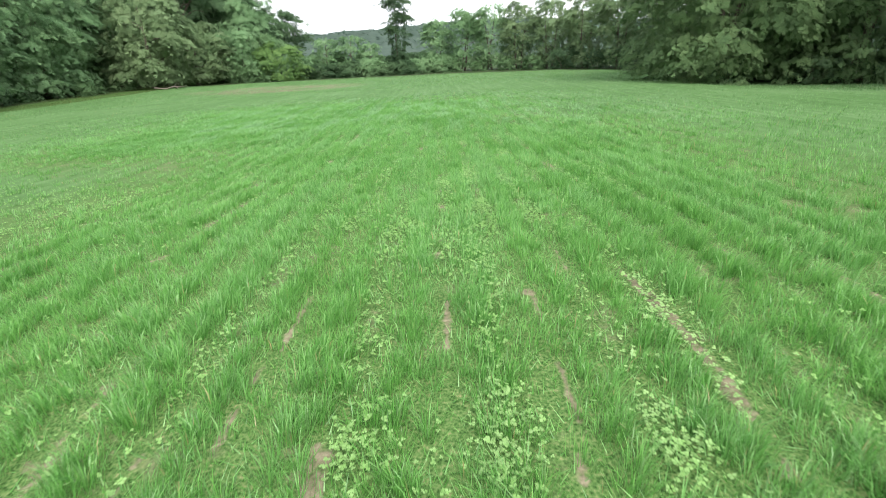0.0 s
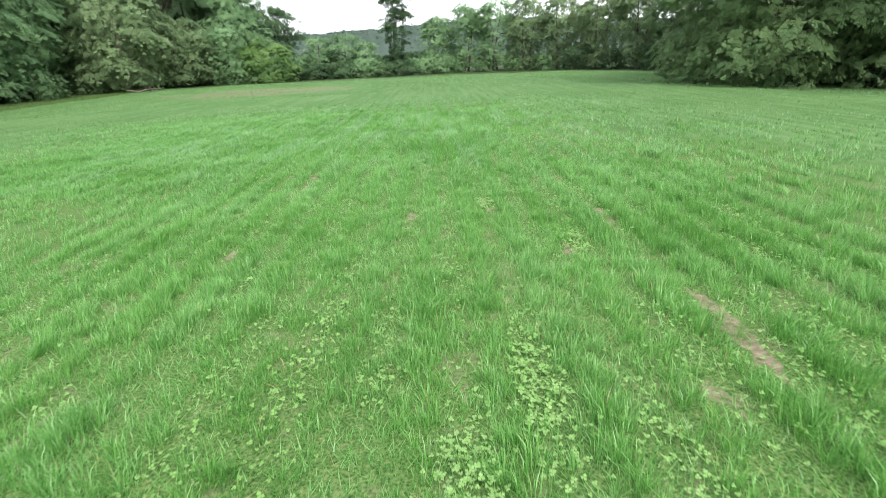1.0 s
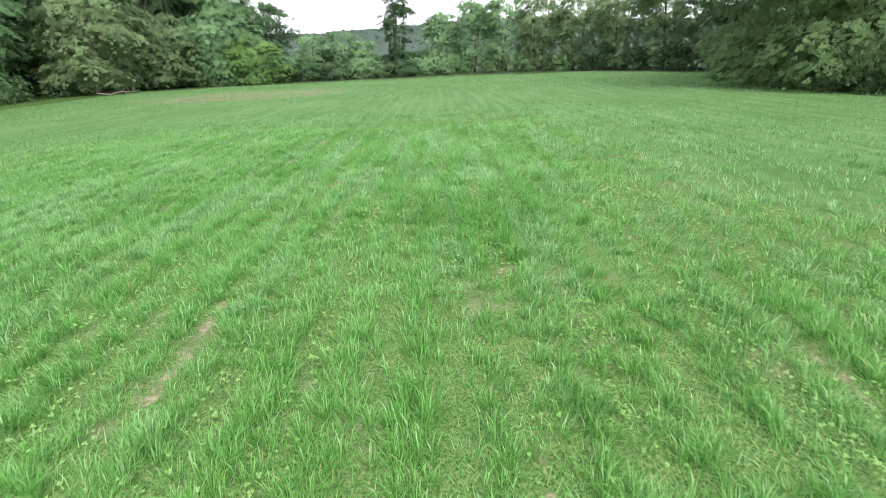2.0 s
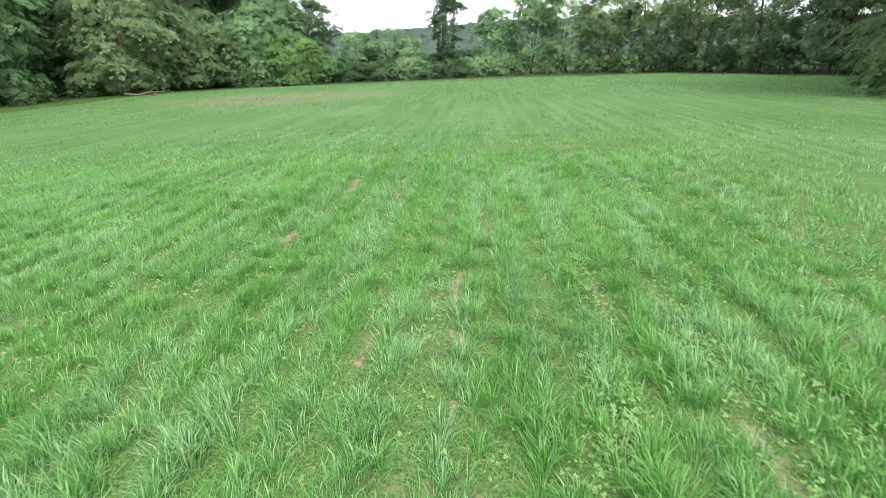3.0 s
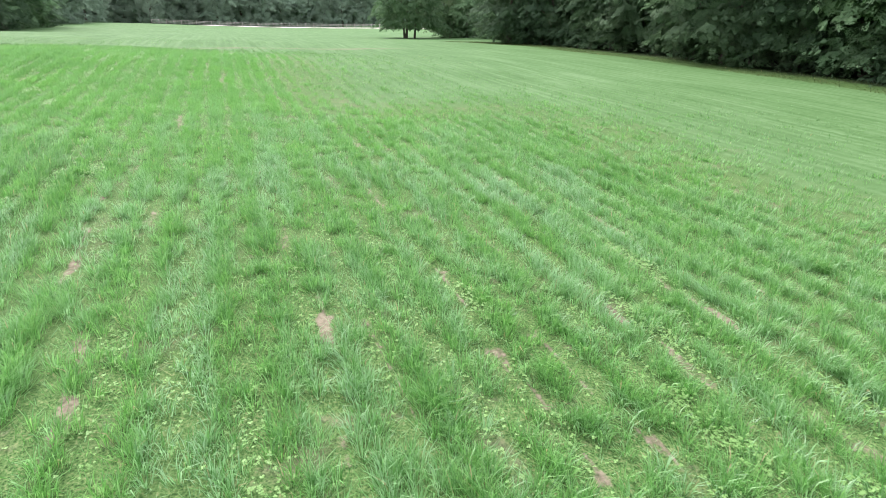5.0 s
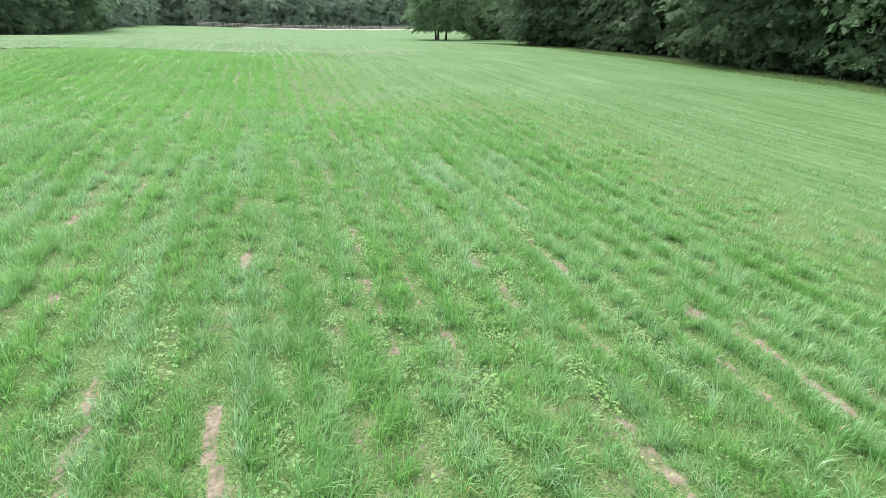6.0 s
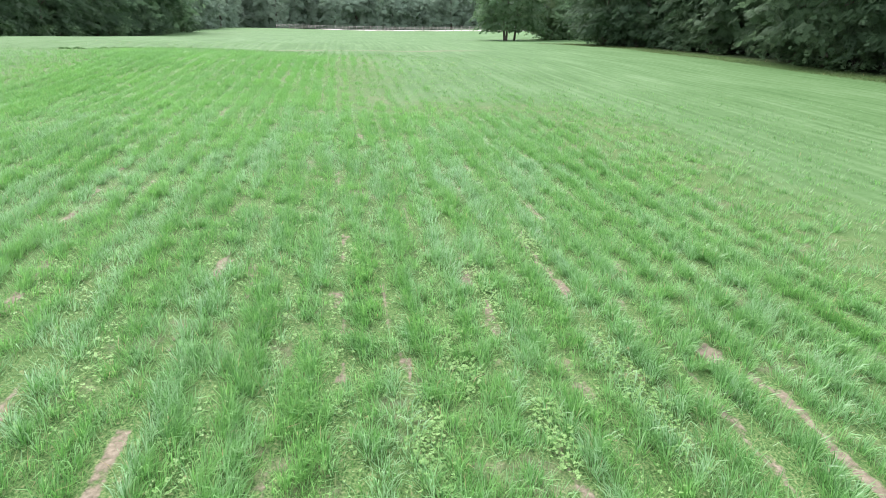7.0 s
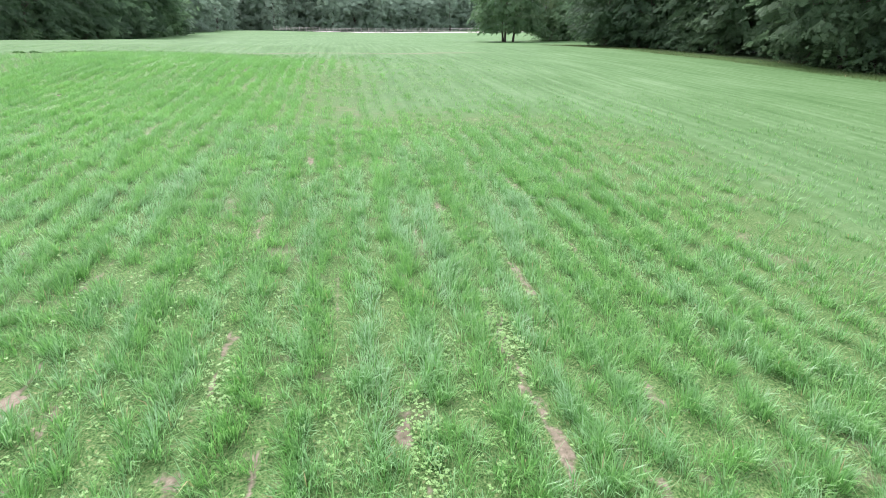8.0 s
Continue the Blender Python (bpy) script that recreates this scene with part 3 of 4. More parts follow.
def build_weeds():
    """Dark weed clumps along the worn line behind."""
    rng = np.random.default_rng(64)
    for k in range(16):
        px = rng.uniform(4.0, 7.4) if k else 2.6
        py = -5.3 + 0.5 * px + rng.normal(0, 0.25)
        n = 60
        d = rng.normal(0, 1, (n, 3)) * (0.13, 0.13, 0.05)
        d[:, 2] = np.abs(d[:, 2]) + 0.03
        aim = d / np.linalg.norm(d, axis=1)[:, None] + rng.normal(0, 0.4, (n, 3))
        aim /= np.linalg.norm(aim, axis=1)[:, None]
        cross = np.cross(aim, (0, 0, 1.0) + rng.normal(0, 0.3, (n, 3)))
        cross /= np.linalg.norm(cross, axis=1)[:, None] + 1e-6
        span = rng.uniform(0.06, 0.15, n)
        v, f = kites(d * 0.55, aim * span[:, None], cross * (span * 0.45)[:, None], np.cross(aim, cross))
        v = v.reshape(n, 4, 3)
        v[:, 0] = (0, 0, 0.02)
        v = np.concatenate([v[:1, 0], v[:, 1:].reshape(-1, 3)])
        f = np.where(f % 4 == 0, 0, f - f // 4)
        clump = tagged(new("weed_clump", mesh_from("weed_clump", v, f, WEED)), "dark leafy weed clump on a worn line in the grass", "weed", group="weeds along the worn line")
        clump.location = (px, py, float(level(px, py)) - 0.02)


build_weeds()


# ---- trees ----
def crown_arrays(rng, height, radius, skirt, leaves, leaf, droop, full=0.75, low=1.7, fill=1.0):
    """Sprays of leaves that arch outward from many overlapping boughs, round coarser ones inside.
    Returns vertices, faces and the soft normals of the boughs."""
    def envelope(h):
        u = np.clip((h - skirt) / (height - skirt), 0, 1)
        round_top = np.sqrt(np.clip(1 - ((u - 0.38) / 0.62) ** 2, 0.03, 1))
        return radius * np.where(u < 0.38, full + (1 - full) * u / 0.38, round_top)

    count = int(16 + (height - skirt) * radius * 1.4)
    h = skirt + (height - skirt) * rng.random(count) ** (low * 0.85) * 0.93
    a = np.arange(count) * 2.39996 + rng.uniform(-0.5, 0.5, count)
    size = radius * rng.uniform(0.16, 0.36, count)
    flat = rng.uniform(0.5, 0.85, count)
    h = np.maximum(h, skirt + size * flat * 0.45)
    r = np.maximum(envelope(h) * rng.uniform(0.86, 1.08, count) - size * 0.6, 0)
    bough = np.stack([np.cos(a) * r, np.sin(a) * r, h], 1)
    outward = np.stack([np.cos(a), np.sin(a), np.zeros(count)], 1)
    # sprays on the boughs
    m = max(leaves // 20, 40)
    k = rng.choice(count, m, p=size ** 2 / (size ** 2).sum())
    d = rng.normal(0, 1, (m, 3)) + outward[k] * 0.7
    d[:, 2] = d[:, 2] * 0.85 + 0.25
    d /= np.linalg.norm(d, axis=1)[:, None]
    spray = bough[k] + d * (size[k] * rng.uniform(0.7, 1.12, m))[:, None] * np.stack([np.ones(m), np.ones(m), flat[k]], 1)
    out = d * (1, 1, 0) + outward[k] * 0.5
    out /= np.linalg.norm(out, axis=1)[:, None] + 1e-6
    side = np.stack([-out[:, 1], out[:, 0], np.zeros(m)], 1)
    up = (spray[:, 2] - skirt) / (height - skirt)
    reach = leaf * rng.uniform(1.0, 2.0, m) * (0.8 + 0.9 * up)
    # leaves on the sprays
    s = rng.integers(0, m, leaves)
    u, v = rng.normal(0.25, 0.6, leaves), rng.normal(0, 0.5, leaves)
    place = spray[s] + (out[s] * u[:, None] + side[s] * v[:, None]) * reach[s][:, None]
    fall = (0.25 + droop * 0.5) * (np.clip(u + 0.4, 0, 3) ** 2 * 0.5 + v * v * 0.5)
    place[:, 2] += reach[s] * (0.12 * rng.normal(0, 1, leaves) - fall)
    span = leaf * rng.uniform(0.55, 1.25, leaves) * (0.85 + 0.9 * up[s])
    aim = out[s] * 0.8 + side[s] * (v * 0.7)[:, None] + rng.normal(0, 0.4, (leaves, 3))
    aim[:, 2] -= 0.2 + droop * 0.7
    soft = d[s] * 1.0 + out[s] * (0.3 * u)[:, None] + side[s] * (0.3 * v)[:, None] + rng.normal(0, 0.13, (leaves, 3))
    soft[:, 2] += 0.3
    # coarser leaves inside
    q = leaves // 5
    a = rng.uniform(0, 2 * math.pi, q)
    h = skirt + (height - skirt) * rng.random(q) ** 1.2 * 0.9
    r = envelope(h) * np.sqrt(rng.uniform(0.35, 0.85, q))
    place = np.concatenate([place, np.stack([np.cos(a) * r, np.sin(a) * r, h], 1)])
    span = np.concatenate([span, fill * leaf * rng.uniform(1.3, 2.2, q)])
    inner = np.stack([np.cos(a), np.sin(a), np.full(q, 0.2)], 1) + rng.normal(0, 0.3, (q, 3))
    aim, soft = np.concatenate([aim, rng.normal(0, 1, (q, 3))]), np.concatenate([soft, inner])
    place[:, 2] = np.maximum(place[:, 2], 0.12)
    aim /= np.linalg.norm(aim, axis=1)[:, None]
    soft /= np.linalg.norm(soft, axis=1)[:, None]
    cross = np.cross(soft, aim)
    cross /= np.linalg.norm(cross, axis=1)[:, None] + 1e-6
    verts, faces = kites(place, aim * (span * 1.02)[:, None], cross * (span * rng.uniform(0.55, 0.95, len(span)))[:, None], np.cross(aim, cross), 0.12)
    normals = np.repeat(soft, 4, axis=0)
    return verts, faces, normals


def crown_mesh(arrays, material):
    verts, faces, normals = arrays
    me = mesh_from("crown", verts, faces, material, True)
    me.normals_split_custom_set_from_vertices(np.ascontiguousarray(normals, np.float32))
    return me


def limb_points(rng, start, tip, bend):
    t = np.linspace(0, 1, 6)[:, None]
    start, tip = np.array(start, float), np.array(tip, float)
    sway = np.sin(t * math.pi) * rng.normal(0, bend, 3)
    return start + (tip - start) * t + sway


def make_tree(name, seed, height, radius, skirt, leaves, count, leaf, droop=0.5, full=0.75, low=1.7, fill=1.0, trunks=1, girth=0.022, label="", category="tree"):
    """A tree, kept as an Empty with its trunk, limbs and crown."""
    rng = np.random.default_rng(seed)
    tree = tagged(new(name), label, category)
    for k in range(trunks):
        lean = rng.normal(0, 0.05 * height, 2) if trunks == 1 else 0.12 * height * np.array((math.cos(2.2 * k + seed), math.sin(2.2 * k + seed)))
        foot = np.array((0.22 * trunks * math.cos(2.2 * k), 0.22 * trunks * math.sin(2.2 * k), -0.25)) * (trunks > 1) + np.array((0, 0, -0.25)) * (trunks == 1)
        top = (lean[0], lean[1], height * 0.86)
        pts = limb_points(rng, foot, top, 0.02 * height)
        r = girth * height * (1.0 if trunks == 1 else 0.62)
        v, f = tube(pts, r * np.array((1.5, 1.0, 0.8, 0.6, 0.36, 0.1)))
        child("trunk", mesh_from("trunk", v, f, BARK, True), tree)
        for j in range(5 if trunks == 1 else 3):
            u = rng.uniform(0.22, 0.7)
            i = u * 5
            start = pts[int(i)] + (pts[int(i) + 1] - pts[int(i)]) * (i % 1)
            a = rng.uniform(0, 2 * math.pi)
            tip = start + np.array((math.cos(a) * radius * 0.75, math.sin(a) * radius * 0.75, (height - start[2]) * rng.uniform(0.05, 0.4)))
            lp = limb_points(rng, start, tip, 0.03 * height)
            v, f = tube(lp, r * 0.45 * np.array((1, 0.8, 0.62, 0.45, 0.28, 0.1)), 5)
            child("limb", mesh_from("limb", v, f, BARK, True), tree)
    child("crown", crown_mesh(crown_arrays(rng, height, radius, skirt, count, leaf, droop, full, low, fill), LEAVES[leaves]), tree)
    return tree


def make_shrub(name, seed, height, radius, leaves, count, leaf, label, category="shrub", droop=0.3):
    rng = np.random.default_rng(seed)
    shrub = tagged(new(name), label, category)
    for k in range(5):
        a = rng.uniform(0, 2 * math.pi)
        tip = (math.cos(a) * radius * 0.6, math.sin(a) * radius * 0.6, height * rng.uniform(0.55, 0.85))
        v, f = tube(limb_points(rng, (0.1 * math.cos(a), 0.1 * math.sin(a), -0.1), tip, 0.1), 0.03 * np.array((1, 0.9, 0.75, 0.6, 0.4, 0.15)), 5)
        child("stem", mesh_from("stem", v, f, BARK, True), shrub)
    child("crown", crown_mesh(crown_arrays(rng, height, radius, 0.1, count, leaf, droop, 0.8), LEAVES[leaves]), shrub)
    return shrub


def stand(x, y, turn=0.0, size=1.0, tall=1.0):
    """The pose of a thing that stands on the ground."""
    return Matrix.Translation((x, y, float(level(x, y)))) @ Matrix.Rotation(turn, 4, "Z") @ Matrix.Diagonal((size, size, size * tall, 1))


placed = set()


def plant(kind, x, y, turn=None, size=1.0, tall=1.0, group=""):
    """Sets a kind of plant at a place: the first time the thing itself, later a copy."""
    turn = random.uniform(0, 6.28) if turn is None else turn
    m = stand(x, y, turn, size, tall)
    if kind not in placed:
        placed.add(kind)
        kind.matrix_world = m
        ob = kind
    else:
        keep = kind.matrix_basis.copy()
        ob = copy_thing(kind, m @ Matrix.Diagonal((1 / kind.scale[0], 1 / kind.scale[1], 1 / kind.scale[2], 1)))
        kind.matrix_basis = keep
    if group:
        ob["group"] = group
    return ob


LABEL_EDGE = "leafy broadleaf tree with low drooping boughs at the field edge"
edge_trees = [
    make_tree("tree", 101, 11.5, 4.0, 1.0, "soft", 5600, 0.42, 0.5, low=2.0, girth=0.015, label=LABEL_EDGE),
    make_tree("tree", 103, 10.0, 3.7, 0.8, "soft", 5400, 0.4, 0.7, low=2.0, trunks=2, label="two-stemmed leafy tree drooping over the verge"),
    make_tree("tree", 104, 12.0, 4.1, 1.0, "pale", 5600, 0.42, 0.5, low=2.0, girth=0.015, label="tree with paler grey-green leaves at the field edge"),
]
# edge trees whose darker leaf colour carries the shade of their unlit side
backlit_trees = [
    make_tree("tree", 102, 13.0, 4.3, 1.1, "dark", 5600, 0.42, 0.6, low=2.0, girth=0.015, label="leafy tree with dense low boughs at the field edge, leaves darkened as if backlit"),
    make_tree("tree", 105, 12.0, 4.1, 0.9, "dark", 5600, 0.4, 0.7, low=2.0, trunks=2, label="two-stemmed tree with layered boughs over the verge, leaves darkened as if backlit"),
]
back_trees = [
    make_tree("forest_tree", 111, 17, 4.8, 1.5, "dark", 1350, 0.9, 0.4, low=1.3, fill=1.15, label="tall dark forest tree behind the edge of the wood", category="tree"),
    make_tree("forest_tree", 112, 15, 4.6, 1.2, "soft", 1350, 0.9, 0.4, low=1.3, fill=1.15, label="tall green forest tree behind the edge of the wood", category="tree"),
]
understory = [
    make_shrub("shrub", 121, 1.7, 1.5, "green", 560, 0.28, "low green shrub at the foot of the trees"),
    make_shrub("shrub", 122, 2.5, 1.8, "dark", 640, 0.3, "dark bushy undergrowth under the trees"),
]

thicket = make_shrub("thicket", 123, 5.2, 2.7, "green", 800, 0.5, "tall green thicket inside the wood", category="shrub")

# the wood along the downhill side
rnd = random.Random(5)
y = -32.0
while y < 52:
    # brighter leaves ahead, darker behind: front light and backlight by choice of material
    plant(rnd.choice(edge_trees if y > 9 else backlit_trees if y < 2 else edge_trees + backlit_trees), -31.3 + rnd.uniform(-1.5, 1.3), y, size=rnd.uniform(0.75, 1.15), group="trees along the wood edge")
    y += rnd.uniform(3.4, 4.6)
y = -34.0
while y < 64:
    # past y 22 only the lighter crowns, for the sunlit part of the wood
    plant(back_trees[1] if y > 22 else rnd.choice(back_trees), -37.0 + rnd.uniform(-1.5, 1.5), y, size=rnd.uniform(0.85, 1.1), group="forest trees behind")
    y += rnd.uniform(4.5, 6.0)
y = -35.0
while y < 66:
    plant(thicket, -34.6 + rnd.uniform(-0.8, 0.8), y, size=rnd.uniform(0.85, 1.2), group="thickets inside the wood")
    y += rnd.uniform(3.4, 4.4)
y = -31.5
while y < 55:
    plant(rnd.choice(understory), -30.0 + rnd.uniform(-0.6, 0.7), y, size=rnd.uniform(0.3, 0.75), group="undergrowth along the wood edge")
    y += rnd.uniform(2.0, 3.4)

# the far end of the field
pale_tree = make_tree("tree", 131, 8.6, 4.4, 0.5, "pale", 6500, 0.38, 0.6, label="round tree with pale yellowish green leaves")
plant(pale_tree, -28.0, 56.0)
plant(pale_tree, -25.6, 60.5, size=0.75)
young_tree = make_tree("tree", 132, 6.4, 2.0, 0.4, "soft", 1900, 0.36, 0.5, label="young upright tree with light green leaves")
for px, py, s in ((-21.4, 63.0, 0.95), (-23.6, 63.0, 0.9), (-13.8, 70.0, 0.74), (-10.7, 70.0, 0.78), (-8.3, 69.0, 0.62)):
    plant(young_tree, px, py, size=s, group="young trees at the far end")
lime_bush = make_shrub("shrub", 133, 3.9, 3.0, "lime", 3000, 0.3, "bright yellow-green rounded bush at the field end")
plant(lime_bush, -17.4, 62.6, size=0.92)
broad_bushes = [
    make_shrub("shrub", 134, 3.1, 2.6, "soft", 2000, 0.36, "dense broad-leaved bush at the field end"),
    make_shrub("shrub", 137, 2.6, 2.3, "dark", 1700, 0.36, "dark tangled bush at the field end"),
]
x = -21.0
while x < 0:
    plant(rnd.choice(broad_bushes), x, 65.2 + rnd.uniform(-0.8, 0.8) - (2.2 if x < -18 else 0), size=rnd.uniform(0.75, 1.0) if x < -17 else rnd.uniform(0.55, 0.75), group="bushes at the far end")
    x += 1.6 if x < -13 and x > -15 else rnd.uniform(1.7, 2.5)
x = -18.0
while x < 1:
    plant(rnd.choice(broad_bushes), x, 72.5 + rnd.uniform(-1, 1), size=rnd.uniform(0.75, 0.95), group="bushes at the far end")
    x += rnd.uniform(2.0, 2.8)
for px, py in ((1.2, 65.5), (4.2, 65), (7.0, 63.5), (9.8, 61.5), (12.4, 59), (14.8, 56), (17, 52), (19, 47.5), (19.4, 43), (18.8, 39.0)):
    plant(rnd.choice(understory), px, py, size=rnd.uniform(0.7, 1.0), group="undergrowth at the far end")
slim_tree = make_tree("tree", 139, 11.5, 1.6, 1.4, "dark", 2000, 0.4, 0.2, 0.4, low=0.75, girth=0.011, label="tall slim dark tree standing above the bushes")
plant(slim_tree, -5.2, 71.0, size=0.85)
open_trees = [
    make_tree("tree", 136, 9.4, 3.0, 0.8, "soft", 2500, 0.42, 0.5, low=1.2, trunks=2, label="open-crowned green tree with thin stems at the field end"),
    make_tree("tree", 138, 9.8, 2.8, 0.9, "pale", 2300, 0.42, 0.5, low=1.2, trunks=2, label="open-crowned pale green tree with thin stems at the field end"),
]
for px, py, s in ((-0.4, 68.0, 0.62), (2.6, 67.5, 0.72), (5.6, 66.5, 0.74), (8.6, 64.6, 0.72), (11.6, 62.0, 0.74), (14.4, 58.6, 0.8), (16.8, 54.5, 0.85), (19.0, 50.0, 0.92), (20.4, 45.5, 1.0), (20.5, 40.5, 1.0)):
    plant(open_trees[px > 8], px, py, size=s, group="trees closing the far end")
for px, py, s in ((-28.5, 77, 0.8), (-34, 70, 1.0), (-31, 86, 1.0), (-32, 80, 1.0), (-30, 69, 1.0), (-35, 85, 1.1), (-38, 76, 1.0), (-43, 70, 1.0), (-40, 64, 1.0), (-23.5, 70.5, 0.6), (-33, 64, 0.8), (25, 49, 0.9), (26, 41, 0.9)):
    plant(back_trees[1] if px > 0 else rnd.choice(back_trees), px, py, size=s, group="forest trees at the far end")

for px, py in ((10, 67.5), (14, 64), (18, 59), (21.5, 53), (23, 46.5), (23, 40), (20.5, 36), (25.5, 33.5), (-25, 66), (-29.5, 63), (-21, 68.5)):
    plant(thicket, px, py, size=rnd.uniform(0.8, 1.1), group="thickets inside the wood")

dome_tree = make_tree("forest_tree", 113, 9.4, 4.2, 1.0, "dark", 3800, 0.42, 0.4, low=0.95, fill=1.2, label="dark round-topped forest tree beside the gap in the wood")
for px, py, s in ((-21.6, 78, 0.88), (-26.6, 77, 1.05), (-24.0, 73.5, 0.78)):
    plant(dome_tree, px, py, size=s, group="forest trees at the far end")

# the big trees on the uphill side
big_tree = make_tree("tree", 141, 13.0, 5.2, 0.3, "fine", 20000, 0.32, 1.0, 0.85, low=1.7, trunks=2, girth=0.014, label="large tree with drooping compound leaves reaching the grass")
for px, py, s in ((16.2, 33.2, 1.05), (22.4, 31.0, 1.1)):
    plant(big_tree, px, py, size=s, group="large trees on the uphill edge")
plant(edge_trees[0], 28.5, 28.5, size=1.1, group="large trees on the uphill edge")
for px, py, s in ((15.0, 30.5, 0.6), (18.6, 28.6, 0.6), (21.4, 27.6, 0.5), (24.4, 26.6, 0.7)):
    plant(understory[1], px, py, size=s, group="undergrowth on the uphill edge")
y = 20.0
while y > -112:
    # darker leaves between y -62 and -25 again stand in for backlight
    plant(rnd.choice(backlit_trees if -62 < y < -25 else back_trees), 29.0 - 0.02 * y + rnd.uniform(-1, 1), y, size=rnd.uniform(0.9, 1.15), group="trees along the uphill edge")
    if y < -25:
        plant(rnd.choice(back_trees), 36.0 - 0.02 * y + rnd.uniform(-1, 1), y - 2, size=rnd.uniform(0.8, 1.0), group="forest trees behind")
        plant(thicket, 32.5 - 0.02 * y, y - 1, size=rnd.uniform(0.9, 1.2), group="thickets inside the wood")
        plant(rnd.choice(understory), 27.2 - 0.02 * y + rnd.uniform(-1, 1), y - 1, size=rnd.uniform(0.8, 1.2), group="undergrowth on the uphill edge")
    y -= rnd.uniform(4.6, 6.0)

for px, py, s in ((-37.5, -68, 0.9), (-40, -71, 1.1), (-43, -70.5, 1.1), (-45, -77, 1.1), (-50, -84, 1.1), (-41.5, -58, 1.0), (-40, -50, 1.0), (-36.5, -40, 1.0), (-47, -80, 0.9), (-43.5, -64, 1.0)):
    plant(thicket, px, py, size=s, group="thickets past the lone tree")

# behind: a lone tree, a fence, a gravel track and the far wood
lone_tree = make_tree("tree", 151, 13.0, 5.4, 1.5, "green", 6000, 0.55, 0.5, 0.85, low=1.6, fill=1.2, trunks=4, girth=0.017, label="lone spreading tree with several stems in the field")
plant(lone_tree, -30.0, -66.0)
for px, py, s in ((-43, -74, 1.0), (-48, -82, 1.0), (-41, -52, 1.0), (-37, -42, 1.0), (-54, -92, 1.0), (-38.5, -73, 0.9), (-41, -69, 0.8)):
    plant(rnd.choice(edge_trees), px, py, size=s, group="trees past the lone tree")
# leaves paled to carry the haze over the far wood
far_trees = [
    make_tree("far_tree", 161, 15, 6.0, 0.4, "hazed", 2100, 0.95, 0.4, 0.9, low=1.3, fill=1.5, label="rounded tree of the far wood beyond the fence", category="tree"),
    make_tree("far_tree", 162, 17, 6.5, 0.4, "hazed", 2100, 0.95, 0.4, 0.9, low=1.3, fill=1.5, label="tall tree of the far wood beyond the fence", category="tree"),
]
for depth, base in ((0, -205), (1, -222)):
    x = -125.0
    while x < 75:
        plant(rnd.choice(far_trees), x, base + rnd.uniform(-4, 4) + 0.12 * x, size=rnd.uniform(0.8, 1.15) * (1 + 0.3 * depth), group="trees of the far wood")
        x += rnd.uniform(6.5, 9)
for px in range(-120, 70, 7):
    plant(thicket, px + rnd.uniform(-2, 2), -213 + 0.12 * px, size=rnd.uniform(1.3, 1.7), group="thickets of the far wood")
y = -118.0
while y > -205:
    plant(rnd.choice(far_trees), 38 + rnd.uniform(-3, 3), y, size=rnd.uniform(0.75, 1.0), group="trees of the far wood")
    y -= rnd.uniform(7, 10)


def box(lo, hi):
    x0, y0, z0 = lo
    x1, y1, z1 = hi
    v = [(x0, y0, z0), (x1, y0, z0), (x1, y1, z0), (x0, y1, z0), (x0, y0, z1), (x1, y0, z1), (x1, y1, z1), (x0, y1, z1)]
    return np.array(v, float), np.array([(0, 3, 2, 1), (4, 5, 6, 7), (0, 1, 5, 4), (1, 2, 6, 5), (2, 3, 7, 6), (3, 0, 4, 7)])


def build_fence():
    fence = tagged(new("fence"), "weathered post-and-rail wooden fence across the field", "fence")
    a, b, bays = np.array((18.0, -182.0)), np.array((-52.0, -142.0)), 32
    fence.location = (a[0], a[1], float(level(*a)))
    v, f = box((-0.07, -0.07, -0.3), (0.07, 0.07, 1.3))
    post = mesh_from("post", v, f, FENCE_WOOD)
    step = (b - a) / bays
    span = float(np.linalg.norm(step))
    v, f = box((0, -0.03, -0.065), (span, 0.03, 0.065))
    board = mesh_from("rail", v, f, FENCE_WOOD)
    way = math.atan2(step[1], step[0])
    for k in range(bays + 1):
        p = a + step * k
        z = float(level(*p))
        ob = child("post", post, fence)
        ob.location = (p[0] - a[0], p[1] - a[1], z - fence.location[2])
        if k < bays:
            q = p + step
            dz = float(level(*q)) - z
            for h in (0.35, 0.75, 1.15):
                rail = child("rail", board, fence)
                rail.matrix_local = Matrix.Translation((p[0] - a[0], p[1] - a[1], z + h - fence.location[2])) @ Matrix.Rotation(way, 4, "Z") @ Matrix.Rotation(-math.atan2(dz, span), 4, "Y")
    return fence


build_fence()


def build_track():
    x = np.linspace(24, -60, 50)
    y0 = -186 + (24 - x) * 0.56
    verts = []
    for px, py in zip(x, y0):
        for off in (0, -9.0):
            verts.append((px, py + off, float(level(px, py + off)) + 0.05))
    a = np.arange(49)[:, None] * 2
    return tagged(new("track", mesh_from("track", np.array(verts), a + (0, 1, 3, 2), GRAVEL)), "pale gravel track behind the fence", "track", kind="structure")


build_track()


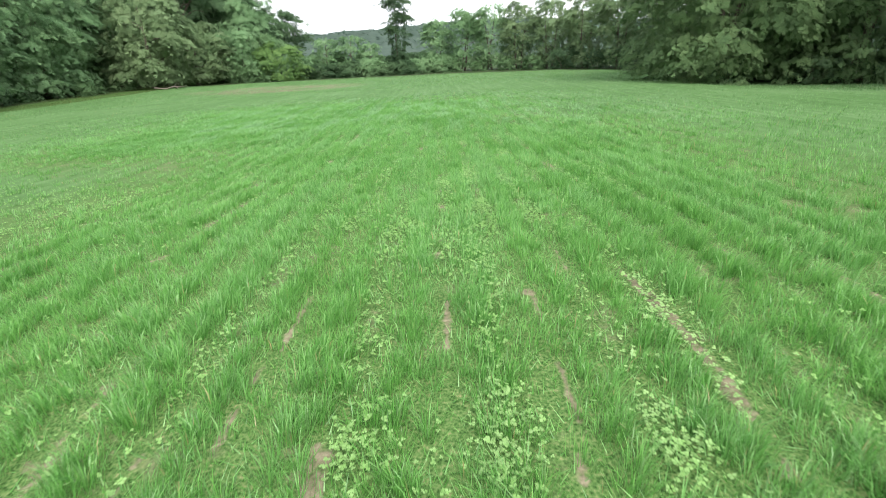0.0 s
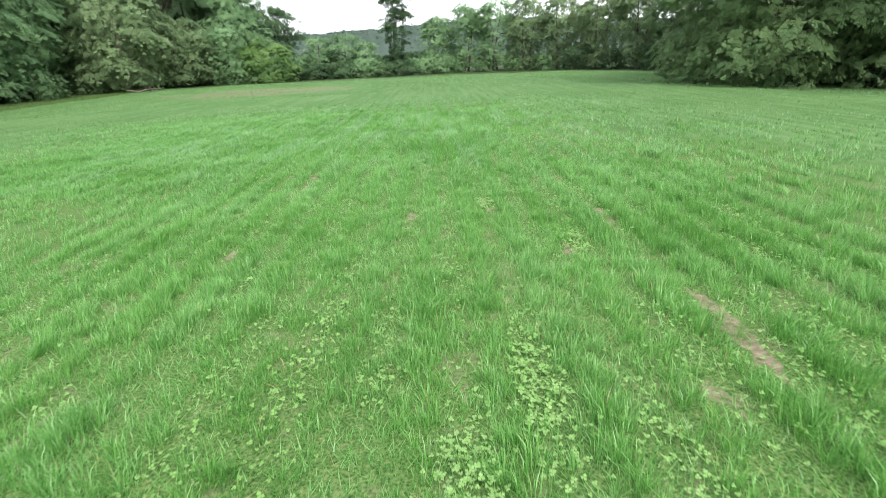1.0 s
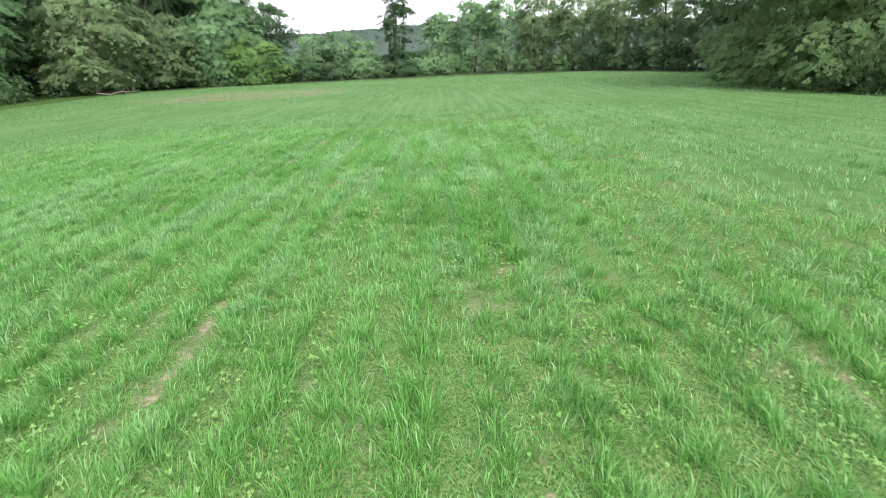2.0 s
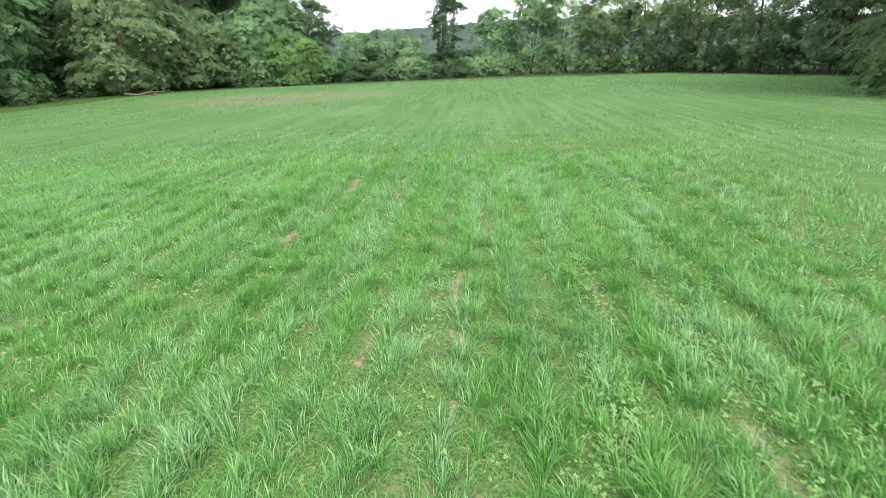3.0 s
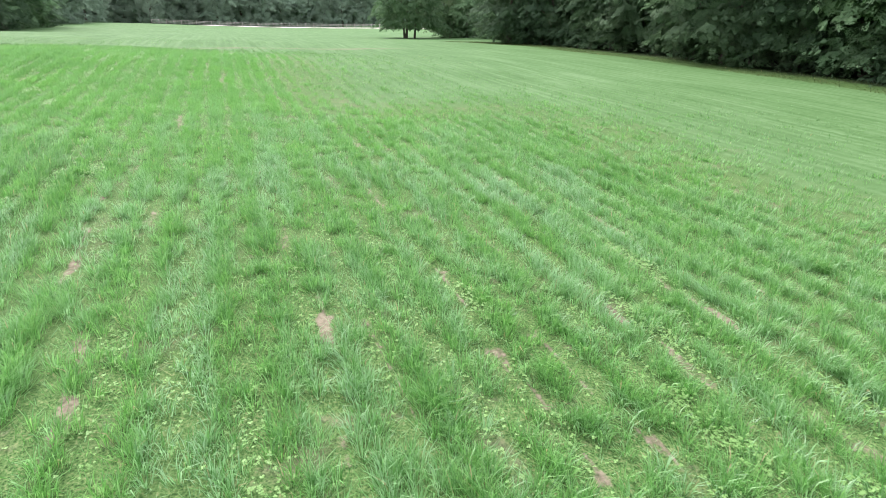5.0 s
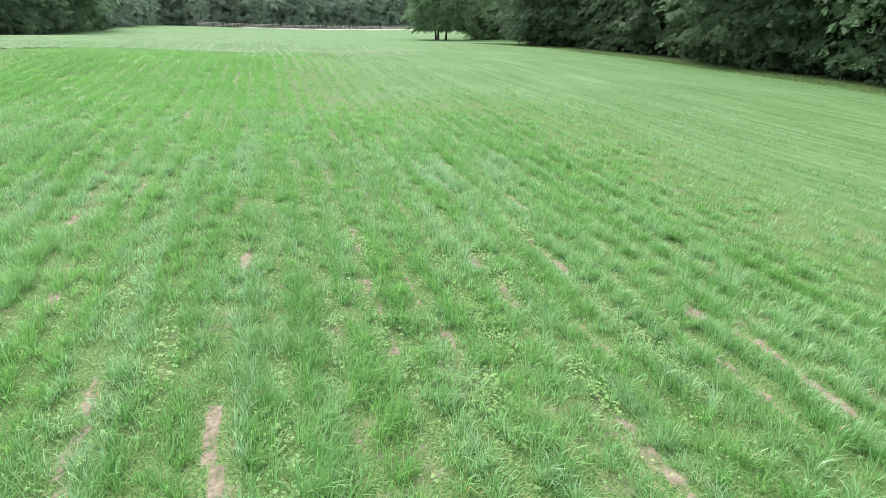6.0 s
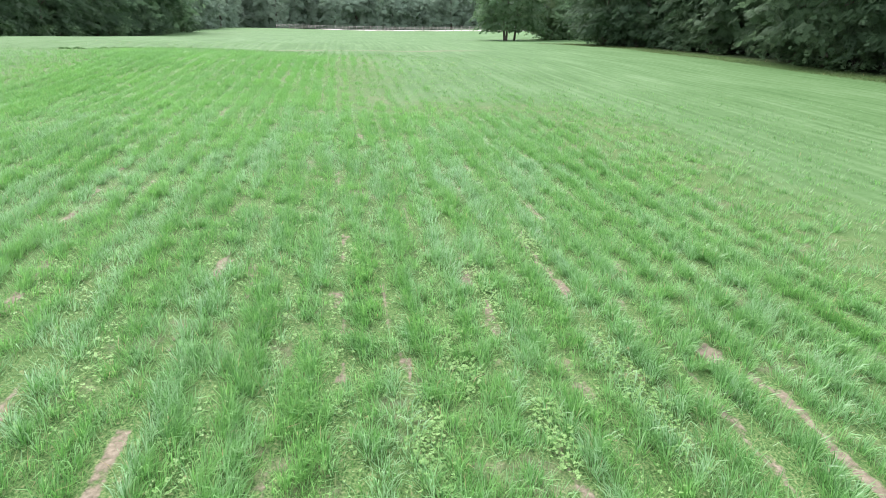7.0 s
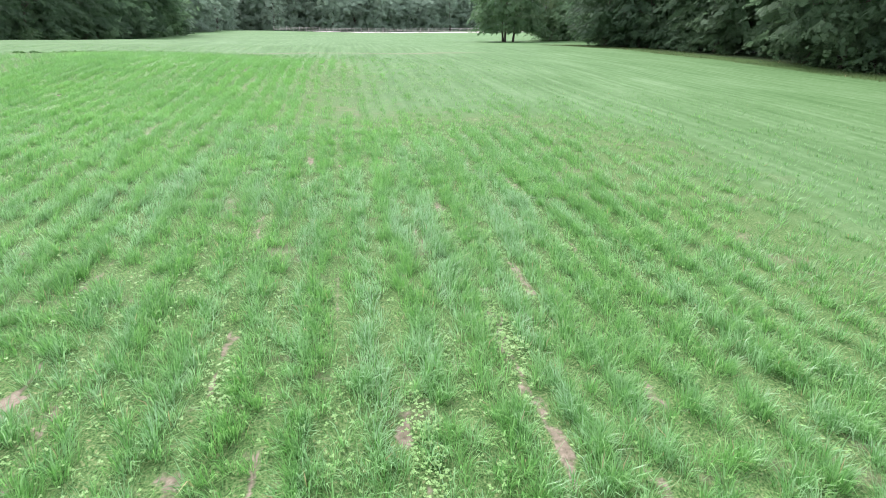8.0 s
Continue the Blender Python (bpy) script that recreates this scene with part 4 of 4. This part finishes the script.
def build_hill():
    """The wooded ridge that climbs beyond the far end."""
    def surface(x, y):
        climb = np.clip((y - 130) / 340, 0, 1) ** 1.15 * np.clip((640 - y) / 150, 0, 1)
        crowns = 4.5 * lattice(x / 7, y / 9, 71) + 2.2 * lattice(x / 3.1, y / 4, 73)
        return -4.5 + climb * (3.5 + 7.6 * np.tanh((x + 60) / 60) + 0.8 * np.sin(x / 40)) + crowns * np.clip((y - 130) / 60, 0, 1)

    x, y = np.linspace(-300, 300, 230), np.linspace(120, 640, 110)
    X, Y = np.meshgrid(x, y, indexing="ij")
    verts = np.stack([X, Y, surface(X, Y)], -1).reshape(-1, 3)
    i, j = np.meshgrid(np.arange(229), np.arange(109), indexing="ij")
    a = (i * 110 + j).ravel()
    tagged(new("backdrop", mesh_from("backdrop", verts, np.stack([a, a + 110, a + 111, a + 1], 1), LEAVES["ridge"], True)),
           "low wooded ridge in the distance", "hill", kind="structure")
    rng = np.random.default_rng(8)
    n = 18000
    px, py = rng.uniform(-200, 120, n), 160 + 310 * rng.random(n) ** 0.8
    size = rng.uniform(0.8, 1.7, n)
    aim = rng.normal(0, 1, (n, 3)) * (1, 1, 0.35)
    aim /= np.linalg.norm(aim, axis=1)[:, None]
    cross = np.cross(aim, (0, 0, 1.0) + rng.normal(0, 0.3, (n, 3)))
    cross /= np.linalg.norm(cross, axis=1)[:, None]
    v, f = kites(np.stack([px, py, surface(px, py) + rng.uniform(-0.2, 0.5, n)], 1), aim * size[:, None], cross * (size * 0.8)[:, None], np.cross(aim, cross))
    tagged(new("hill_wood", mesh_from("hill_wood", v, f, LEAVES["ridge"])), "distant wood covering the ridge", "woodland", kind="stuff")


build_hill()


def build_logs():
    """Fallen branches at the foot of the wood."""
    rng = np.random.default_rng(3)
    for k, (x, y, length, turn, r) in enumerate(((-25.2, 53.0, 2.4, 0.35, 0.07), (-26.0, 53.6, 1.8, -0.5, 0.06), (-24.4, 53.4, 1.3, 1.2, 0.05))):
        log = tagged(new("fallen_branch"), "bare weathered branch lying at the wood's edge", "branch", group="fallen branches")
        t = np.linspace(-0.5, 0.5, 6)
        pts = np.stack([t * length, 0.22 * np.sin(t * 7 + k), r + 0.04 + 0.35 * np.clip(t, 0, 1) + 0.06 * np.sin(t * 11)], 1)
        v, f = tube(pts, r * np.array((1, 0.95, 0.85, 0.7, 0.5, 0.25)), 7)
        child("stem", mesh_from("stem", v, f, DEADWOOD, True), log)
        pts = np.array([(0.1 * length, 0, r + 0.05), (0.2 * length, 0.25, r + 0.2), (0.28 * length, 0.45, r + 0.42)])
        v, f = tube(pts, r * np.array((0.6, 0.45, 0.15)), 6)
        child("side_branch", mesh_from("side_branch", v, f, DEADWOOD, True), log)
        log.matrix_world = stand(x, y, turn)


build_logs()
